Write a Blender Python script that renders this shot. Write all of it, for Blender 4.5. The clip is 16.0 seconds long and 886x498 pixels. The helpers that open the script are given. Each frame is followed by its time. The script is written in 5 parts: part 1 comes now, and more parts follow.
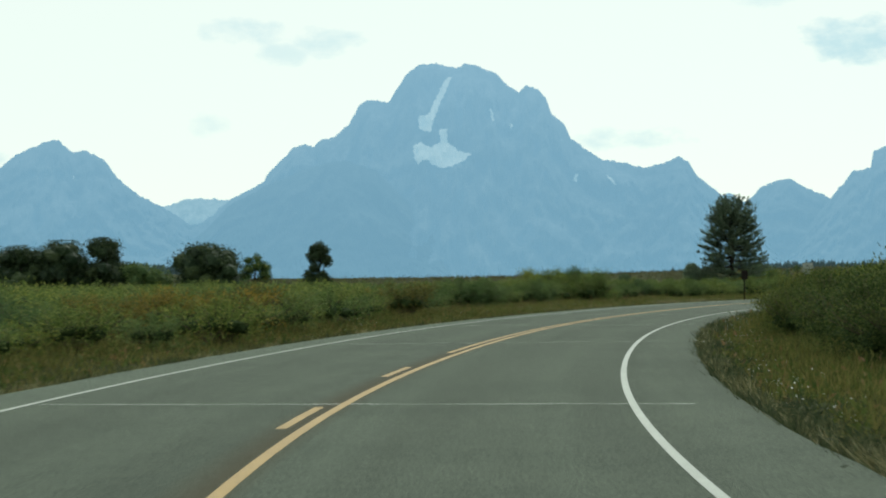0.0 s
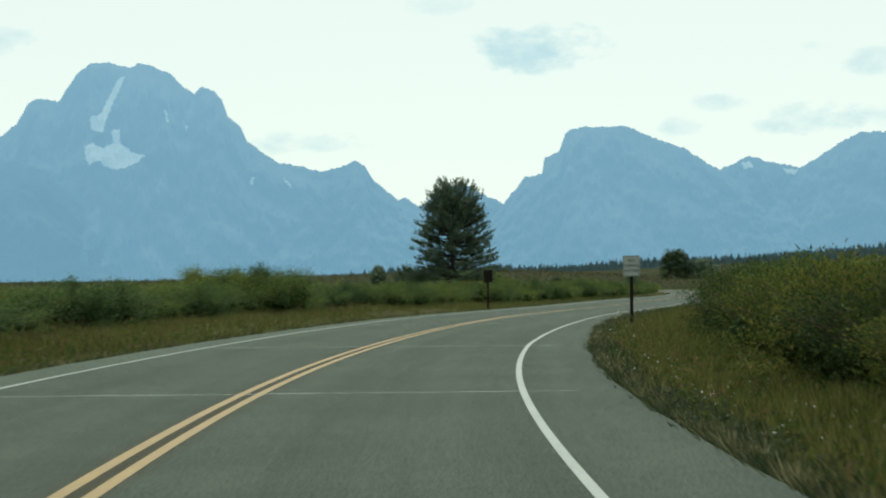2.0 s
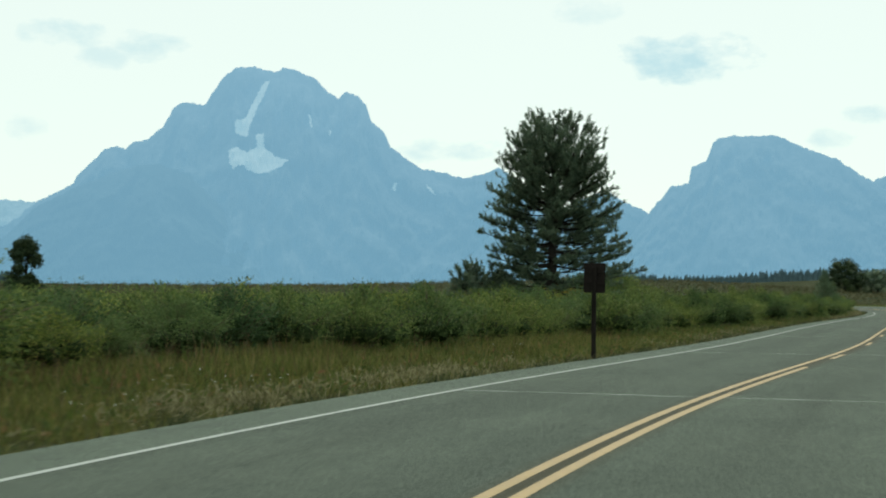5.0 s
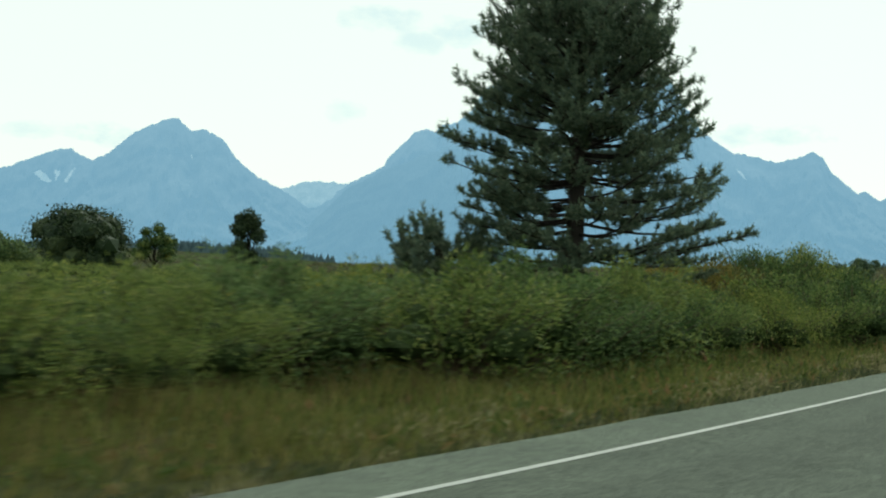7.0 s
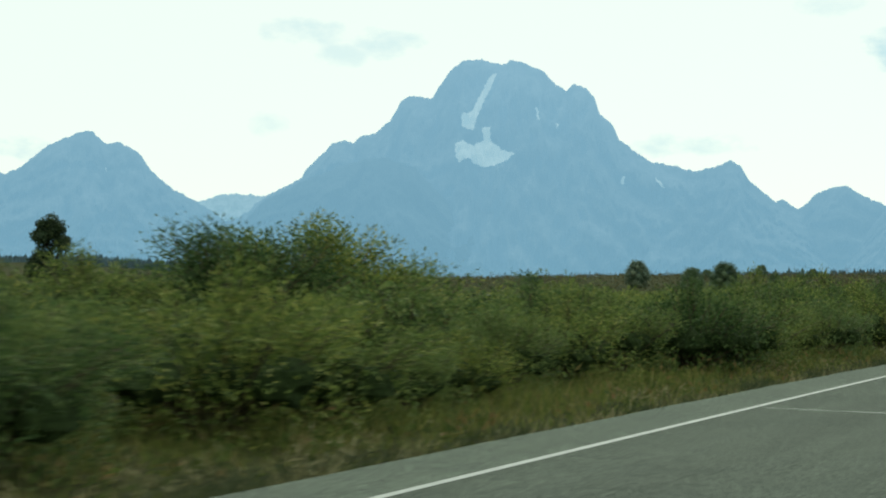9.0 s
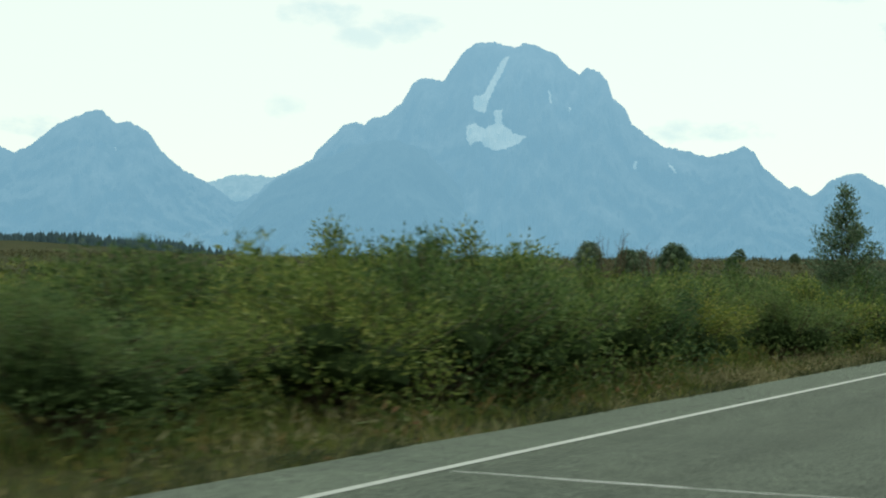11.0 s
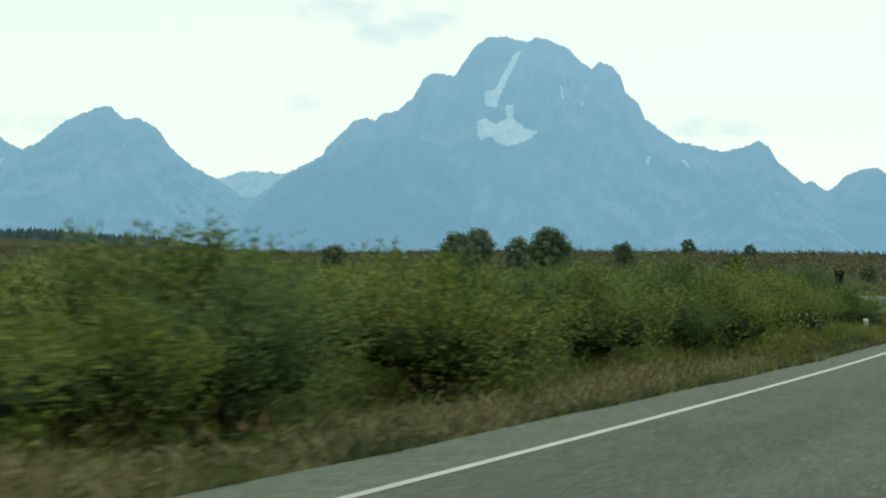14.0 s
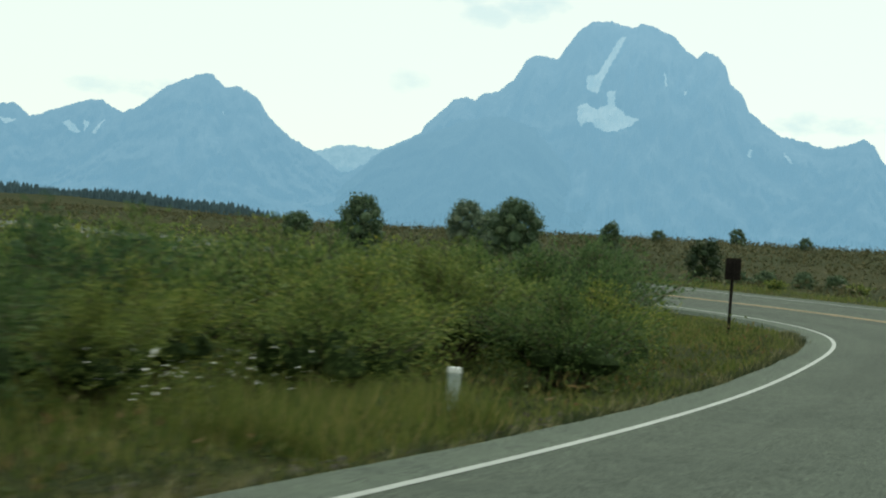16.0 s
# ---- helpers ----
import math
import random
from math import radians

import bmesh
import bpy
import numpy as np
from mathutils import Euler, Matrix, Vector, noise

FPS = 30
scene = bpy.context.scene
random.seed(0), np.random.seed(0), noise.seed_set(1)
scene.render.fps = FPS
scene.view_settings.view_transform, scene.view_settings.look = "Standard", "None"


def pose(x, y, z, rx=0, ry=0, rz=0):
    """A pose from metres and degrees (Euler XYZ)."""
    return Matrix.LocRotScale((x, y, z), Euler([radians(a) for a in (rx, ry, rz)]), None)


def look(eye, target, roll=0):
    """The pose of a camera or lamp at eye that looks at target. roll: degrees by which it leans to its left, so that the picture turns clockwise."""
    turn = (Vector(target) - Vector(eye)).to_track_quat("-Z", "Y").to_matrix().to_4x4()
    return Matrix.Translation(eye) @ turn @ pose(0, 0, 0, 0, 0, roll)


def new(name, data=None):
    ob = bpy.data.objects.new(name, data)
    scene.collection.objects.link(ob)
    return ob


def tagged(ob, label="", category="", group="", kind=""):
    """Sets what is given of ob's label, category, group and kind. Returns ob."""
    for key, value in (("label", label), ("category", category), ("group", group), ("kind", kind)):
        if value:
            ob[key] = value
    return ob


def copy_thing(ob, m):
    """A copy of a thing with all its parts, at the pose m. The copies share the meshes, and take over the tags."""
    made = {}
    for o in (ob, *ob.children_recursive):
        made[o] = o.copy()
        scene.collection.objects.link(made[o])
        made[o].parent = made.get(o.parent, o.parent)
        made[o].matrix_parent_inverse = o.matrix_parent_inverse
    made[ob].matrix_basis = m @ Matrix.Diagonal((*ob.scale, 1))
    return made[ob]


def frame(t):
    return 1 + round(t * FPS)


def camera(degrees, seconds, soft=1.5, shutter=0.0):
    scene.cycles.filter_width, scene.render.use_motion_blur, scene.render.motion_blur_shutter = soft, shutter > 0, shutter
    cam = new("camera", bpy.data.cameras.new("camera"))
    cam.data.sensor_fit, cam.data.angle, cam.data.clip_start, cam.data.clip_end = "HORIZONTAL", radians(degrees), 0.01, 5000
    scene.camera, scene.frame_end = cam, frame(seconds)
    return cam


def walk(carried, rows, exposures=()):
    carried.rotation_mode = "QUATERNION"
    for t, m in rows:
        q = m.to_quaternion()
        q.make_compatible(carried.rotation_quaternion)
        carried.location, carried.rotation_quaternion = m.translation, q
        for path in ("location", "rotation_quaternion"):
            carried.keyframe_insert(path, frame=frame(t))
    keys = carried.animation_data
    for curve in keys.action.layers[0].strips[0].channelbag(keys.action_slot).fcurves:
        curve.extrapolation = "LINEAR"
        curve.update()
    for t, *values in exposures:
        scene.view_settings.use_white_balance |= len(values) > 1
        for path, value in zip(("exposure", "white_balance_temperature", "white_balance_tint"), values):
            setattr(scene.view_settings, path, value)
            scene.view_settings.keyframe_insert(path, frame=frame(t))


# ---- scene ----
KELVIN, TINT = 6400, 0.0
TURN = 2.12  # degrees by which the range's bearings are offset from the road's own axis
cam = camera(28.1, 16.0, 2.0, 0.25)
PATH = [
    (0, (-1.60, -18.48, 1.403), (14.382, 80.220, 3.238), -0.47),
    (0.5, (-0.54, -10.70, 1.388), (19.365, 87.282, 3.217), 0.15),
    (1, (1.03, -2.71, 1.373), (25.447, 94.246, 3.182), 0.09),
    (1.5, (3.20, 5.77, 1.373), (32.423, 101.393, 3.138), 0.11),
    (2, (5.73, 14.13, 1.373), (39.366, 108.285, 3.289), -0.52),
    (2.5, (8.46, 22.46, 1.373), (45.466, 115.337, 3.255), -0.54),
    (3, (11.56, 30.86, 1.373), (48.895, 123.618, 2.823), -1.56),
    (3.5, (14.89, 39.35, 1.373), (48.175, 133.637, 2.783), -0.91),
    (4, (18.43, 47.49, 1.373), (51.356, 141.894, 3.111), -0.71),
    (4.5, (21.97, 55.59, 1.373), (51.326, 151.152, 3.954), 0.12),
    (5, (25.71, 63.65, 1.373), (51.588, 160.212, 3.777), 0.48),
    (7.5, (47.08, 101.32, 1.336), (54.353, 201.050, 2.354), 1.47),
    (8, (51.45, 108.58, 1.322), (58.899, 208.295, 2.016), 1.40),
    (8.5, (55.67, 115.66, 1.307), (67.085, 214.996, 2.734), 0.66),
    (9, (59.72, 122.67, 1.291), (72.589, 221.820, 3.272), 0.80),
    (11.5, (78.56, 153.86, 1.213), (90.589, 253.135, 2.003), 1.55),
    (12, (82.32, 160.07, 1.198), (94.493, 259.326, 1.882), 1.63),
    (12.5, (86.22, 166.52, 1.183), (98.480, 265.759, 1.898), 1.01),
    (13, (90.23, 173.05, 1.169), (102.139, 272.333, 2.179), 0.72),
    (13.5, (94.24, 179.77, 1.155), (105.793, 279.096, 2.059), 1.01),
    (14, (98.23, 186.75, 1.143), (109.250, 286.143, 1.986), 1.30),
    (14.5, (102.28, 194.00, 1.132), (112.598, 293.463, 1.993), 1.73),
    (15, (106.07, 201.21, 1.123), (115.116, 300.795, 1.806), 2.37),
    (15.5, (109.64, 208.07, 1.117), (117.172, 307.782, 1.390), 3.13),
    (16, (112.99, 214.73, 1.114), (118.560, 314.576, 0.666), 4.27),
]
walk(cam, [(t, look(eye, target, roll)) for t, eye, target, roll in PATH], [(0, 0.0, 6350, 1.0), (1, -0.03, 6300, 0.5), (2, -0.06, 6300, -0.2), (4, -0.06, 6280, -0.3), (5, -0.03, 6300, 0.5), (7.5, 0.06, KELVIN, TINT), (8.3, 0.03, KELVIN, TINT), (16, 0.0, KELVIN, TINT)])

# ---- light: thin bright overcast, a veiled sun high over the range ----
SUN_AZ, SUN_EL, SUN_W = 24.0, 48.0, 1.5
SKY, VEIL, CLOUD = 0.09, (1.05, 1.09, 0.985), (0.54, 0.75, 0.83)


def mixer(tree, a, b, fac, blend="MIX"):
    """A colour mix; a, b and fac are sockets or values."""
    n = tree.nodes.new("ShaderNodeMix")
    n.data_type, n.blend_type = "RGBA", blend
    for slot, v in ((0, fac), (6, a), (7, b)):
        if isinstance(v, bpy.types.NodeSocket):
            tree.links.new(v, n.inputs[slot])
        else:
            n.inputs[slot].default_value = v if slot == 0 else (*v, 1.0)
    return n.outputs[2]


def calc(tree, op, a, b=0.0, c=0.0):
    n = tree.nodes.new("ShaderNodeMath")
    n.operation = op
    for i, v in enumerate((a, b, c)):
        if isinstance(v, bpy.types.NodeSocket):
            tree.links.new(v, n.inputs[i])
        else:
            n.inputs[i].default_value = v
    return n.outputs[0]


world = bpy.data.worlds.new("World")
scene.world = world
world.use_nodes = True
wt = world.node_tree
wt.nodes.clear()
sky = wt.nodes.new("ShaderNodeTexSky")
sky.sky_type, sky.sun_disc = "NISHITA", False
sky.sun_elevation, sky.sun_rotation = radians(SUN_EL), radians(SUN_AZ)
sky.air_density, sky.dust_density, sky.ozone_density, sky.altitude = 1.0, 3.0, 1.0, 2100
tc = wt.nodes.new("ShaderNodeTexCoord")
sep = wt.nodes.new("ShaderNodeSeparateXYZ")
wt.links.new(tc.outputs["Generated"], sep.inputs[0])
az = calc(wt, "MULTIPLY", calc(wt, "ARCTAN2", sep.outputs[0], sep.outputs[1]), 57.2958)
el = calc(wt, "MULTIPLY", calc(wt, "ARCSINE", sep.outputs[2]), 57.2958)
wn = wt.nodes.new("ShaderNodeTexNoise")
wn.inputs["Scale"].default_value, wn.inputs["Detail"].default_value, wn.inputs["Roughness"].default_value = 30.0, 6.0, 0.6
flat = wt.nodes.new("ShaderNodeMapping")
flat.inputs["Scale"].default_value = (1.0, 1.0, 1.9)
wt.links.new(tc.outputs["Generated"], flat.inputs[0])
wt.links.new(flat.outputs[0], wn.inputs["Vector"])
puff = wn.outputs["Fac"]
# small flat cumulus: azimuth, elevation, half width, half height in degrees, density
CLOUDS = [(20.8, 7.5, 1.7, 0.5, 1.0), (0.5, 8.0, 0.9, 0.35, 0.6), (3.5, 7.75, 0.75, 0.35, 0.6), (1.75, 7.3, 0.7, 0.22, 0.5), (-0.5, 4.95, 0.5, 0.3, 0.4),
          (13.2, 4.55, 1.5, 0.28, 0.6), (26.4, 5.65, 0.9, 0.22, 0.6), (25.45, 4.92, 0.6, 0.28, 0.6), (29.5, 5.1, 1.5, 0.4, 0.8), (29.6, 7.4, 0.4, 0.2, 0.4),
          (32.4, 5.2, 1.3, 0.35, 0.6), (31.3, 6.8, 0.9, 0.3, 0.6), (-10.3, 4.15, 1.0, 0.22, 0.5), (-8.0, 4.1, 1.3, 0.28, 0.7), (17.5, 9.0, 0.9, 0.3, 0.4)]
cover = None
for a0, e0, wa, we, dense in CLOUDS:
    a0 += TURN
    da = calc(wt, "DIVIDE", calc(wt, "SUBTRACT", az, a0), wa * 1.35)
    de = calc(wt, "DIVIDE", calc(wt, "SUBTRACT", el, e0), we * 1.5)
    d2 = calc(wt, "ADD", calc(wt, "MULTIPLY", da, da), calc(wt, "MULTIPLY", de, de))
    d2 = calc(wt, "ADD", d2, calc(wt, "MULTIPLY", calc(wt, "SUBTRACT", puff, 0.5), 5.5))
    m = calc(wt, "MULTIPLY", calc(wt, "SMOOTH_MIN", calc(wt, "MAXIMUM", calc(wt, "MULTIPLY", calc(wt, "SUBTRACT", 1.0, d2), 0.8), 0.0), 1.0, 0.4), dense)
    cover = m if cover is None else calc(wt, "MAXIMUM", cover, m)
skyc = wt.nodes.new("ShaderNodeVectorMath")
skyc.operation = "SCALE"
wt.links.new(sky.outputs[0], skyc.inputs[0])
skyc.inputs["Scale"].default_value = SKY
veil = mixer(wt, skyc.outputs[0], VEIL, 0.8)
cloudy = mixer(wt, veil, CLOUD, calc(wt, "MULTIPLY", cover, 0.85))
bg = wt.nodes.new("ShaderNodeBackground")
wt.links.new(cloudy, bg.inputs[0])
bg.inputs[1].default_value = 1.0
wo = wt.nodes.new("ShaderNodeOutputWorld")
wt.links.new(bg.outputs[0], wo.inputs[0])

sun = bpy.data.lights.new("sun", "SUN")
sun.energy, sun.angle, sun.color = SUN_W, radians(11), (1.0, 0.97, 0.9)
so = new("sun", sun)
toward = Vector((math.sin(radians(SUN_AZ)) * math.cos(radians(SUN_EL)), math.cos(radians(SUN_AZ)) * math.cos(radians(SUN_EL)), math.sin(radians(SUN_EL))))
so.matrix_world = look(toward * 300, (0, 0, 0))
scene.view_settings.exposure = 0.0


# ---- materials ----
def material(name):
    m = bpy.data.materials.new(name)
    m.use_nodes = True
    t = m.node_tree
    return m, t, t.nodes["Principled BSDF"]


def noise_tex(t, scale, detail=4.0, rough=0.55, coords="Object", stretch=None):
    c = t.nodes.new("ShaderNodeTexCoord")
    n = t.nodes.new("ShaderNodeTexNoise")
    n.inputs["Scale"].default_value, n.inputs["Detail"].default_value, n.inputs["Roughness"].default_value = scale, detail, rough
    src = c.outputs[coords]
    if stretch:
        mp = t.nodes.new("ShaderNodeMapping")
        mp.inputs["Scale"].default_value = stretch
        t.links.new(src, mp.inputs[0])
        src = mp.outputs[0]
    t.links.new(src, n.inputs["Vector"])
    return n.outputs["Fac"]


def ramp(t, src, stops):
    r = t.nodes.new("ShaderNodeValToRGB")
    e = r.color_ramp.elements
    while len(e) < len(stops):
        e.new(0.5)
    for k, (p, c) in zip(e, stops):
        k.position, k.color = p, (*c, 1.0)
    t.links.new(src, r.inputs[0])
    return r.outputs[0]


def bump(t, bsdf, src, strength, distance):
    b = t.nodes.new("ShaderNodeBump")
    b.inputs["Strength"].default_value, b.inputs["Distance"].default_value = strength, distance
    t.links.new(src, b.inputs["Height"])
    t.links.new(b.outputs[0], bsdf.inputs["Normal"])


def plain(name, stops, scale, rough=0.8, bump_d=0.0, coords="Object", stretch=None, metal=0.0):
    m, t, b = material(name)
    f = noise_tex(t, scale, 5.0, 0.6, coords, stretch)
    t.links.new(ramp(t, f, stops), b.inputs["Base Color"])
    b.inputs["Roughness"].default_value, b.inputs["Metallic"].default_value = rough, metal
    b.inputs["Specular IOR Level"].default_value = 0.05 if rough >= 0.7 and not metal else 0.4
    if bump_d:
        bump(t, b, noise_tex(t, scale * 4, 4.0, 0.6, coords, stretch), 0.6, bump_d)
    return m


def asphalt_material():
    m, t, b = material("asphalt")
    fine = ramp(t, noise_tex(t, 34.0, 4.0, 0.9), [(0.36, (0.013, 0.017, 0.012)), (0.5, (0.07, 0.087, 0.069)), (0.64, (0.158, 0.19, 0.151))])
    blotch = ramp(t, noise_tex(t, 0.35, 5.0, 0.65), [(0.3, (0.88, 0.89, 0.88)), (0.7, (1.1, 1.09, 1.07))])
    patch = ramp(t, noise_tex(t, 4.5, 5.0, 0.7), [(0.3, (0.84, 0.85, 0.86)), (0.7, (1.12, 1.11, 1.08))])
    c = mixer(t, mixer(t, fine, blotch, 1.0, "MULTIPLY"), patch, 1.0, "MULTIPLY")
    # worn wheel paths and oil run along the lane: read from the strip's own lateral coordinate
    uv = t.nodes.new("ShaderNodeUVMap")
    s = t.nodes.new("ShaderNodeSeparateXYZ")
    t.links.new(uv.outputs[0], s.inputs[0])
    wave = calc(t, "SINE", calc(t, "MULTIPLY", s.outputs[0], 3.4))
    streak = noise_tex(t, 1.0, 4.0, 0.6, "UV", (2.2, 0.06, 1.0))
    k = calc(t, "ADD", calc(t, "MULTIPLY", wave, 0.05), calc(t, "MULTIPLY", calc(t, "SUBTRACT", streak, 0.5), 0.45))
    # the shoulder outside the bend is bleached
    pale = calc(t, "MULTIPLY", calc(t, "LESS_THAN", s.outputs[0], -3.62), 0.3)
    kk = calc(t, "ADD", calc(t, "ADD", k, 0.98), pale)
    comb = t.nodes.new("ShaderNodeCombineColor")
    for i in range(3):
        t.links.new(kk, comb.inputs[i])
    c = mixer(t, c, comb.outputs[0], 1.0, "MULTIPLY")
    # brown staining between and beside the centre lines
    near = calc(t, "MAXIMUM", calc(t, "SUBTRACT", 1.0, calc(t, "DIVIDE", calc(t, "ABSOLUTE", s.outputs[0]), 0.34)), 0.0)
    c = mixer(t, c, (0.052, 0.042, 0.022), calc(t, "MULTIPLY", near, 0.75))
    t.links.new(c, b.inputs["Base Color"])
    b.inputs["Roughness"].default_value = 0.92
    b.inputs["Specular IOR Level"].default_value = 0.15
    bump(t, b, noise_tex(t, 90.0, 3.0, 0.7), 0.5, 0.01)
    return m


def paint_material(name, colour, worn):
    m, t, b = material(name)
    wear = ramp(t, noise_tex(t, 14.0, 6.0, 0.75), [(0.52, (0, 0, 0)), (0.66, (1, 1, 1))])
    patch = ramp(t, noise_tex(t, 0.8, 3.0, 0.6), [(0.3, (0.86, 0.86, 0.86)), (0.7, (1.05, 1.05, 1.05))])
    base = mixer(t, colour, patch, 1.0, "MULTIPLY")
    t.links.new(mixer(t, base, worn, calc(t, "MULTIPLY", wear, 0.55)), b.inputs["Base Color"])
    b.inputs["Roughness"].default_value = 0.6
    bump(t, b, noise_tex(t, 80.0, 3.0, 0.7), 0.35, 0.006)
    return m


def leaf_material(name, stops, shade=0.72, light=0.3, vary=True):
    """Leaves: each blade its own tone, each plant its own cast; they let light through."""
    m, t, b = material(name)
    geo = t.nodes.new("ShaderNodeNewGeometry")
    c = ramp(t, geo.outputs["Random Per Island"], stops)
    info = t.nodes.new("ShaderNodeObjectInfo")
    cast = ramp(t, info.outputs["Random"], [(0.0, (0.46, 0.6, 0.66)), (0.35, (0.82, 0.9, 0.9)), (0.72, (1.08, 1.05, 0.88)), (1.0, (1.24, 1.1, 0.74))])
    if vary:
        c = mixer(t, c, cast, 1.0, "MULTIPLY")
    t.links.new(c, b.inputs["Base Color"])
    b.inputs["Roughness"].default_value = shade
    b.inputs["Specular IOR Level"].default_value = 0.2
    tr = t.nodes.new("ShaderNodeBsdfTranslucent")
    t.links.new(c, tr.inputs[0])
    mix = t.nodes.new("ShaderNodeMixShader")
    mix.inputs[0].default_value = light
    t.links.new(b.outputs[0], mix.inputs[1])
    t.links.new(tr.outputs[0], mix.inputs[2])
    t.links.new(mix.outputs[0], t.nodes["Material Output"].inputs[0])
    return m


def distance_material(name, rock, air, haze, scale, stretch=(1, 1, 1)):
    """The range, kilometres off: a backdrop of rock, with haze painted over it as emission."""
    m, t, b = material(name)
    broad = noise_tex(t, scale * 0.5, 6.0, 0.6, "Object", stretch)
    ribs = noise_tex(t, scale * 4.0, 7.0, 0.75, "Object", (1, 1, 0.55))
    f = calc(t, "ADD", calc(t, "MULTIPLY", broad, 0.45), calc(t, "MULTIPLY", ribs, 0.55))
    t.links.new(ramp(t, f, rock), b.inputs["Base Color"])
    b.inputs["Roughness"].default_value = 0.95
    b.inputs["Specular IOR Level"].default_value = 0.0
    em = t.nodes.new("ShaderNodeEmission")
    # the painted haze glow is brighter higher up, towards the hidden sun
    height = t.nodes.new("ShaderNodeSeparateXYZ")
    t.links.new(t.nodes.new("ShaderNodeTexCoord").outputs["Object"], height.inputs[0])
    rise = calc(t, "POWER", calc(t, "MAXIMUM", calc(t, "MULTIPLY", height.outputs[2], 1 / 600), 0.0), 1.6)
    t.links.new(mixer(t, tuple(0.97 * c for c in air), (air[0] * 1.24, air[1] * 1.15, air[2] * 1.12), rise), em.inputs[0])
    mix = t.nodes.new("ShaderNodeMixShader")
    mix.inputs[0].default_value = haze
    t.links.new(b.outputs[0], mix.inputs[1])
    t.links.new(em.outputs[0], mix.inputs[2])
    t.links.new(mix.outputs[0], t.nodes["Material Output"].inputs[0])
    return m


M_ASPHALT = asphalt_material()
M_WHITE = paint_material("white_road_paint", (0.34, 0.37, 0.335), (0.1, 0.11, 0.09))
M_YELLOW = paint_material("yellow_road_paint", (0.35, 0.222, 0.058), (0.11, 0.095, 0.05))
M_SEAL = plain("joint_sealant", [(0.3, (0.12, 0.13, 0.115)), (0.5, (0.4, 0.42, 0.4))], 3.0, 0.7)
M_GRAVEL = plain("dark_gravel", [(0.3, (0.05, 0.048, 0.04)), (0.7, (0.2, 0.18, 0.15))], 6.0, 0.9, coords="Object")
M_BARK = plain("bark", [(0.3, (0.018, 0.017, 0.015)), (0.7, (0.055, 0.05, 0.043))], 9.0, 0.9, 0.02, stretch=(1, 1, 0.2))
M_STEM = plain("stem_bark", [(0.3, (0.05, 0.042, 0.028)), (0.7, (0.13, 0.105, 0.07))], 12.0, 0.85)
M_WILLOW = leaf_material("willow_leaf", [(0.0, (0.042, 0.072, 0.021)), (0.45, (0.108, 0.158, 0.045)), (0.8, (0.19, 0.24, 0.0691)), (1.0, (0.277, 0.288, 0.096))])
M_GREY_WILLOW = leaf_material("grey_willow_leaf", [(0.0, (0.058, 0.096, 0.037)), (0.5, (0.116, 0.17, 0.058)), (1.0, (0.19, 0.24, 0.088))])
M_OLIVE = leaf_material("dark_olive_willow_leaf", [(0.0, (0.028, 0.048, 0.013)), (0.45, (0.072, 0.1, 0.026)), (0.8, (0.125, 0.145, 0.037)), (1.0, (0.19, 0.185, 0.05))], 0.8, 0.26)
# dark colour of the mounds' cores: the shade between leaves is painted in
M_INNER = plain("shade_dark_leaf_core", [(0.3, (0.014, 0.024, 0.01)), (0.55, (0.034, 0.054, 0.019)), (0.75, (0.065, 0.095, 0.033))], 16.0, 0.9, 0.05)
M_AUTUMN = leaf_material("autumn_leaf", [(0.0, (0.075, 0.082, 0.02)), (0.5, (0.165, 0.142, 0.034)), (1.0, (0.29, 0.2, 0.048))])
M_PINE = leaf_material("pine_needle", [(0.0, (0.066, 0.108, 0.078)), (0.6, (0.126, 0.18, 0.117)), (1.0, (0.2, 0.24, 0.145))], 0.55, 0.36, False)
M_DARKLEAF = leaf_material("cottonwood_leaf", [(0.0, (0.014, 0.03, 0.016)), (0.6, (0.032, 0.056, 0.024)), (1.0, (0.065, 0.09, 0.034))], 0.6, 0.2, False)
M_SAPLING = leaf_material("sapling_leaf", [(0.0, (0.05, 0.092, 0.05)), (0.6, (0.1, 0.16, 0.085)), (1.0, (0.2, 0.26, 0.15))], 0.4, 0.4, False)
M_GRASS = leaf_material("verge_grass", [(0.0, (0.0612, 0.0978, 0.0221)), (0.5, (0.132, 0.166, 0.0374)), (0.85, (0.204, 0.204, 0.0578)), (1.0, (0.289, 0.238, 0.102))], 0.7, 0.35, False)
M_DRYGRASS = leaf_material("dry_grass", [(0.0, (0.036, 0.048, 0.0125)), (0.4, (0.088, 0.096, 0.024)), (0.75, (0.155, 0.144, 0.039)), (1.0, (0.24, 0.2, 0.075))], 0.7, 0.3, False)
M_WEED = leaf_material("verge_weed", [(0.0, (0.05, 0.08, 0.02)), (0.5, (0.1, 0.13, 0.032)), (0.8, (0.17, 0.15, 0.05)), (1.0, (0.2, 0.12, 0.06))], 0.7, 0.35, False)
M_SAGE = leaf_material("sagebrush", [(0.0, (0.0425, 0.05, 0.0225)), (0.5, (0.09, 0.0925, 0.0425)), (1.0, (0.156, 0.138, 0.075))], 0.8, 0.2, False)
M_PLAIN_TREE = leaf_material("plain_tree_leaf", [(0.0, (0.04, 0.072, 0.042)), (0.6, (0.086, 0.136, 0.07)), (1.0, (0.15, 0.2, 0.1))], 0.6, 0.3, False)
M_EDGE = leaf_material("edge_weed", [(0.0, (0.02, 0.032, 0.013)), (0.5, (0.05, 0.068, 0.03)), (1.0, (0.11, 0.125, 0.062))], 0.7, 0.25, False)
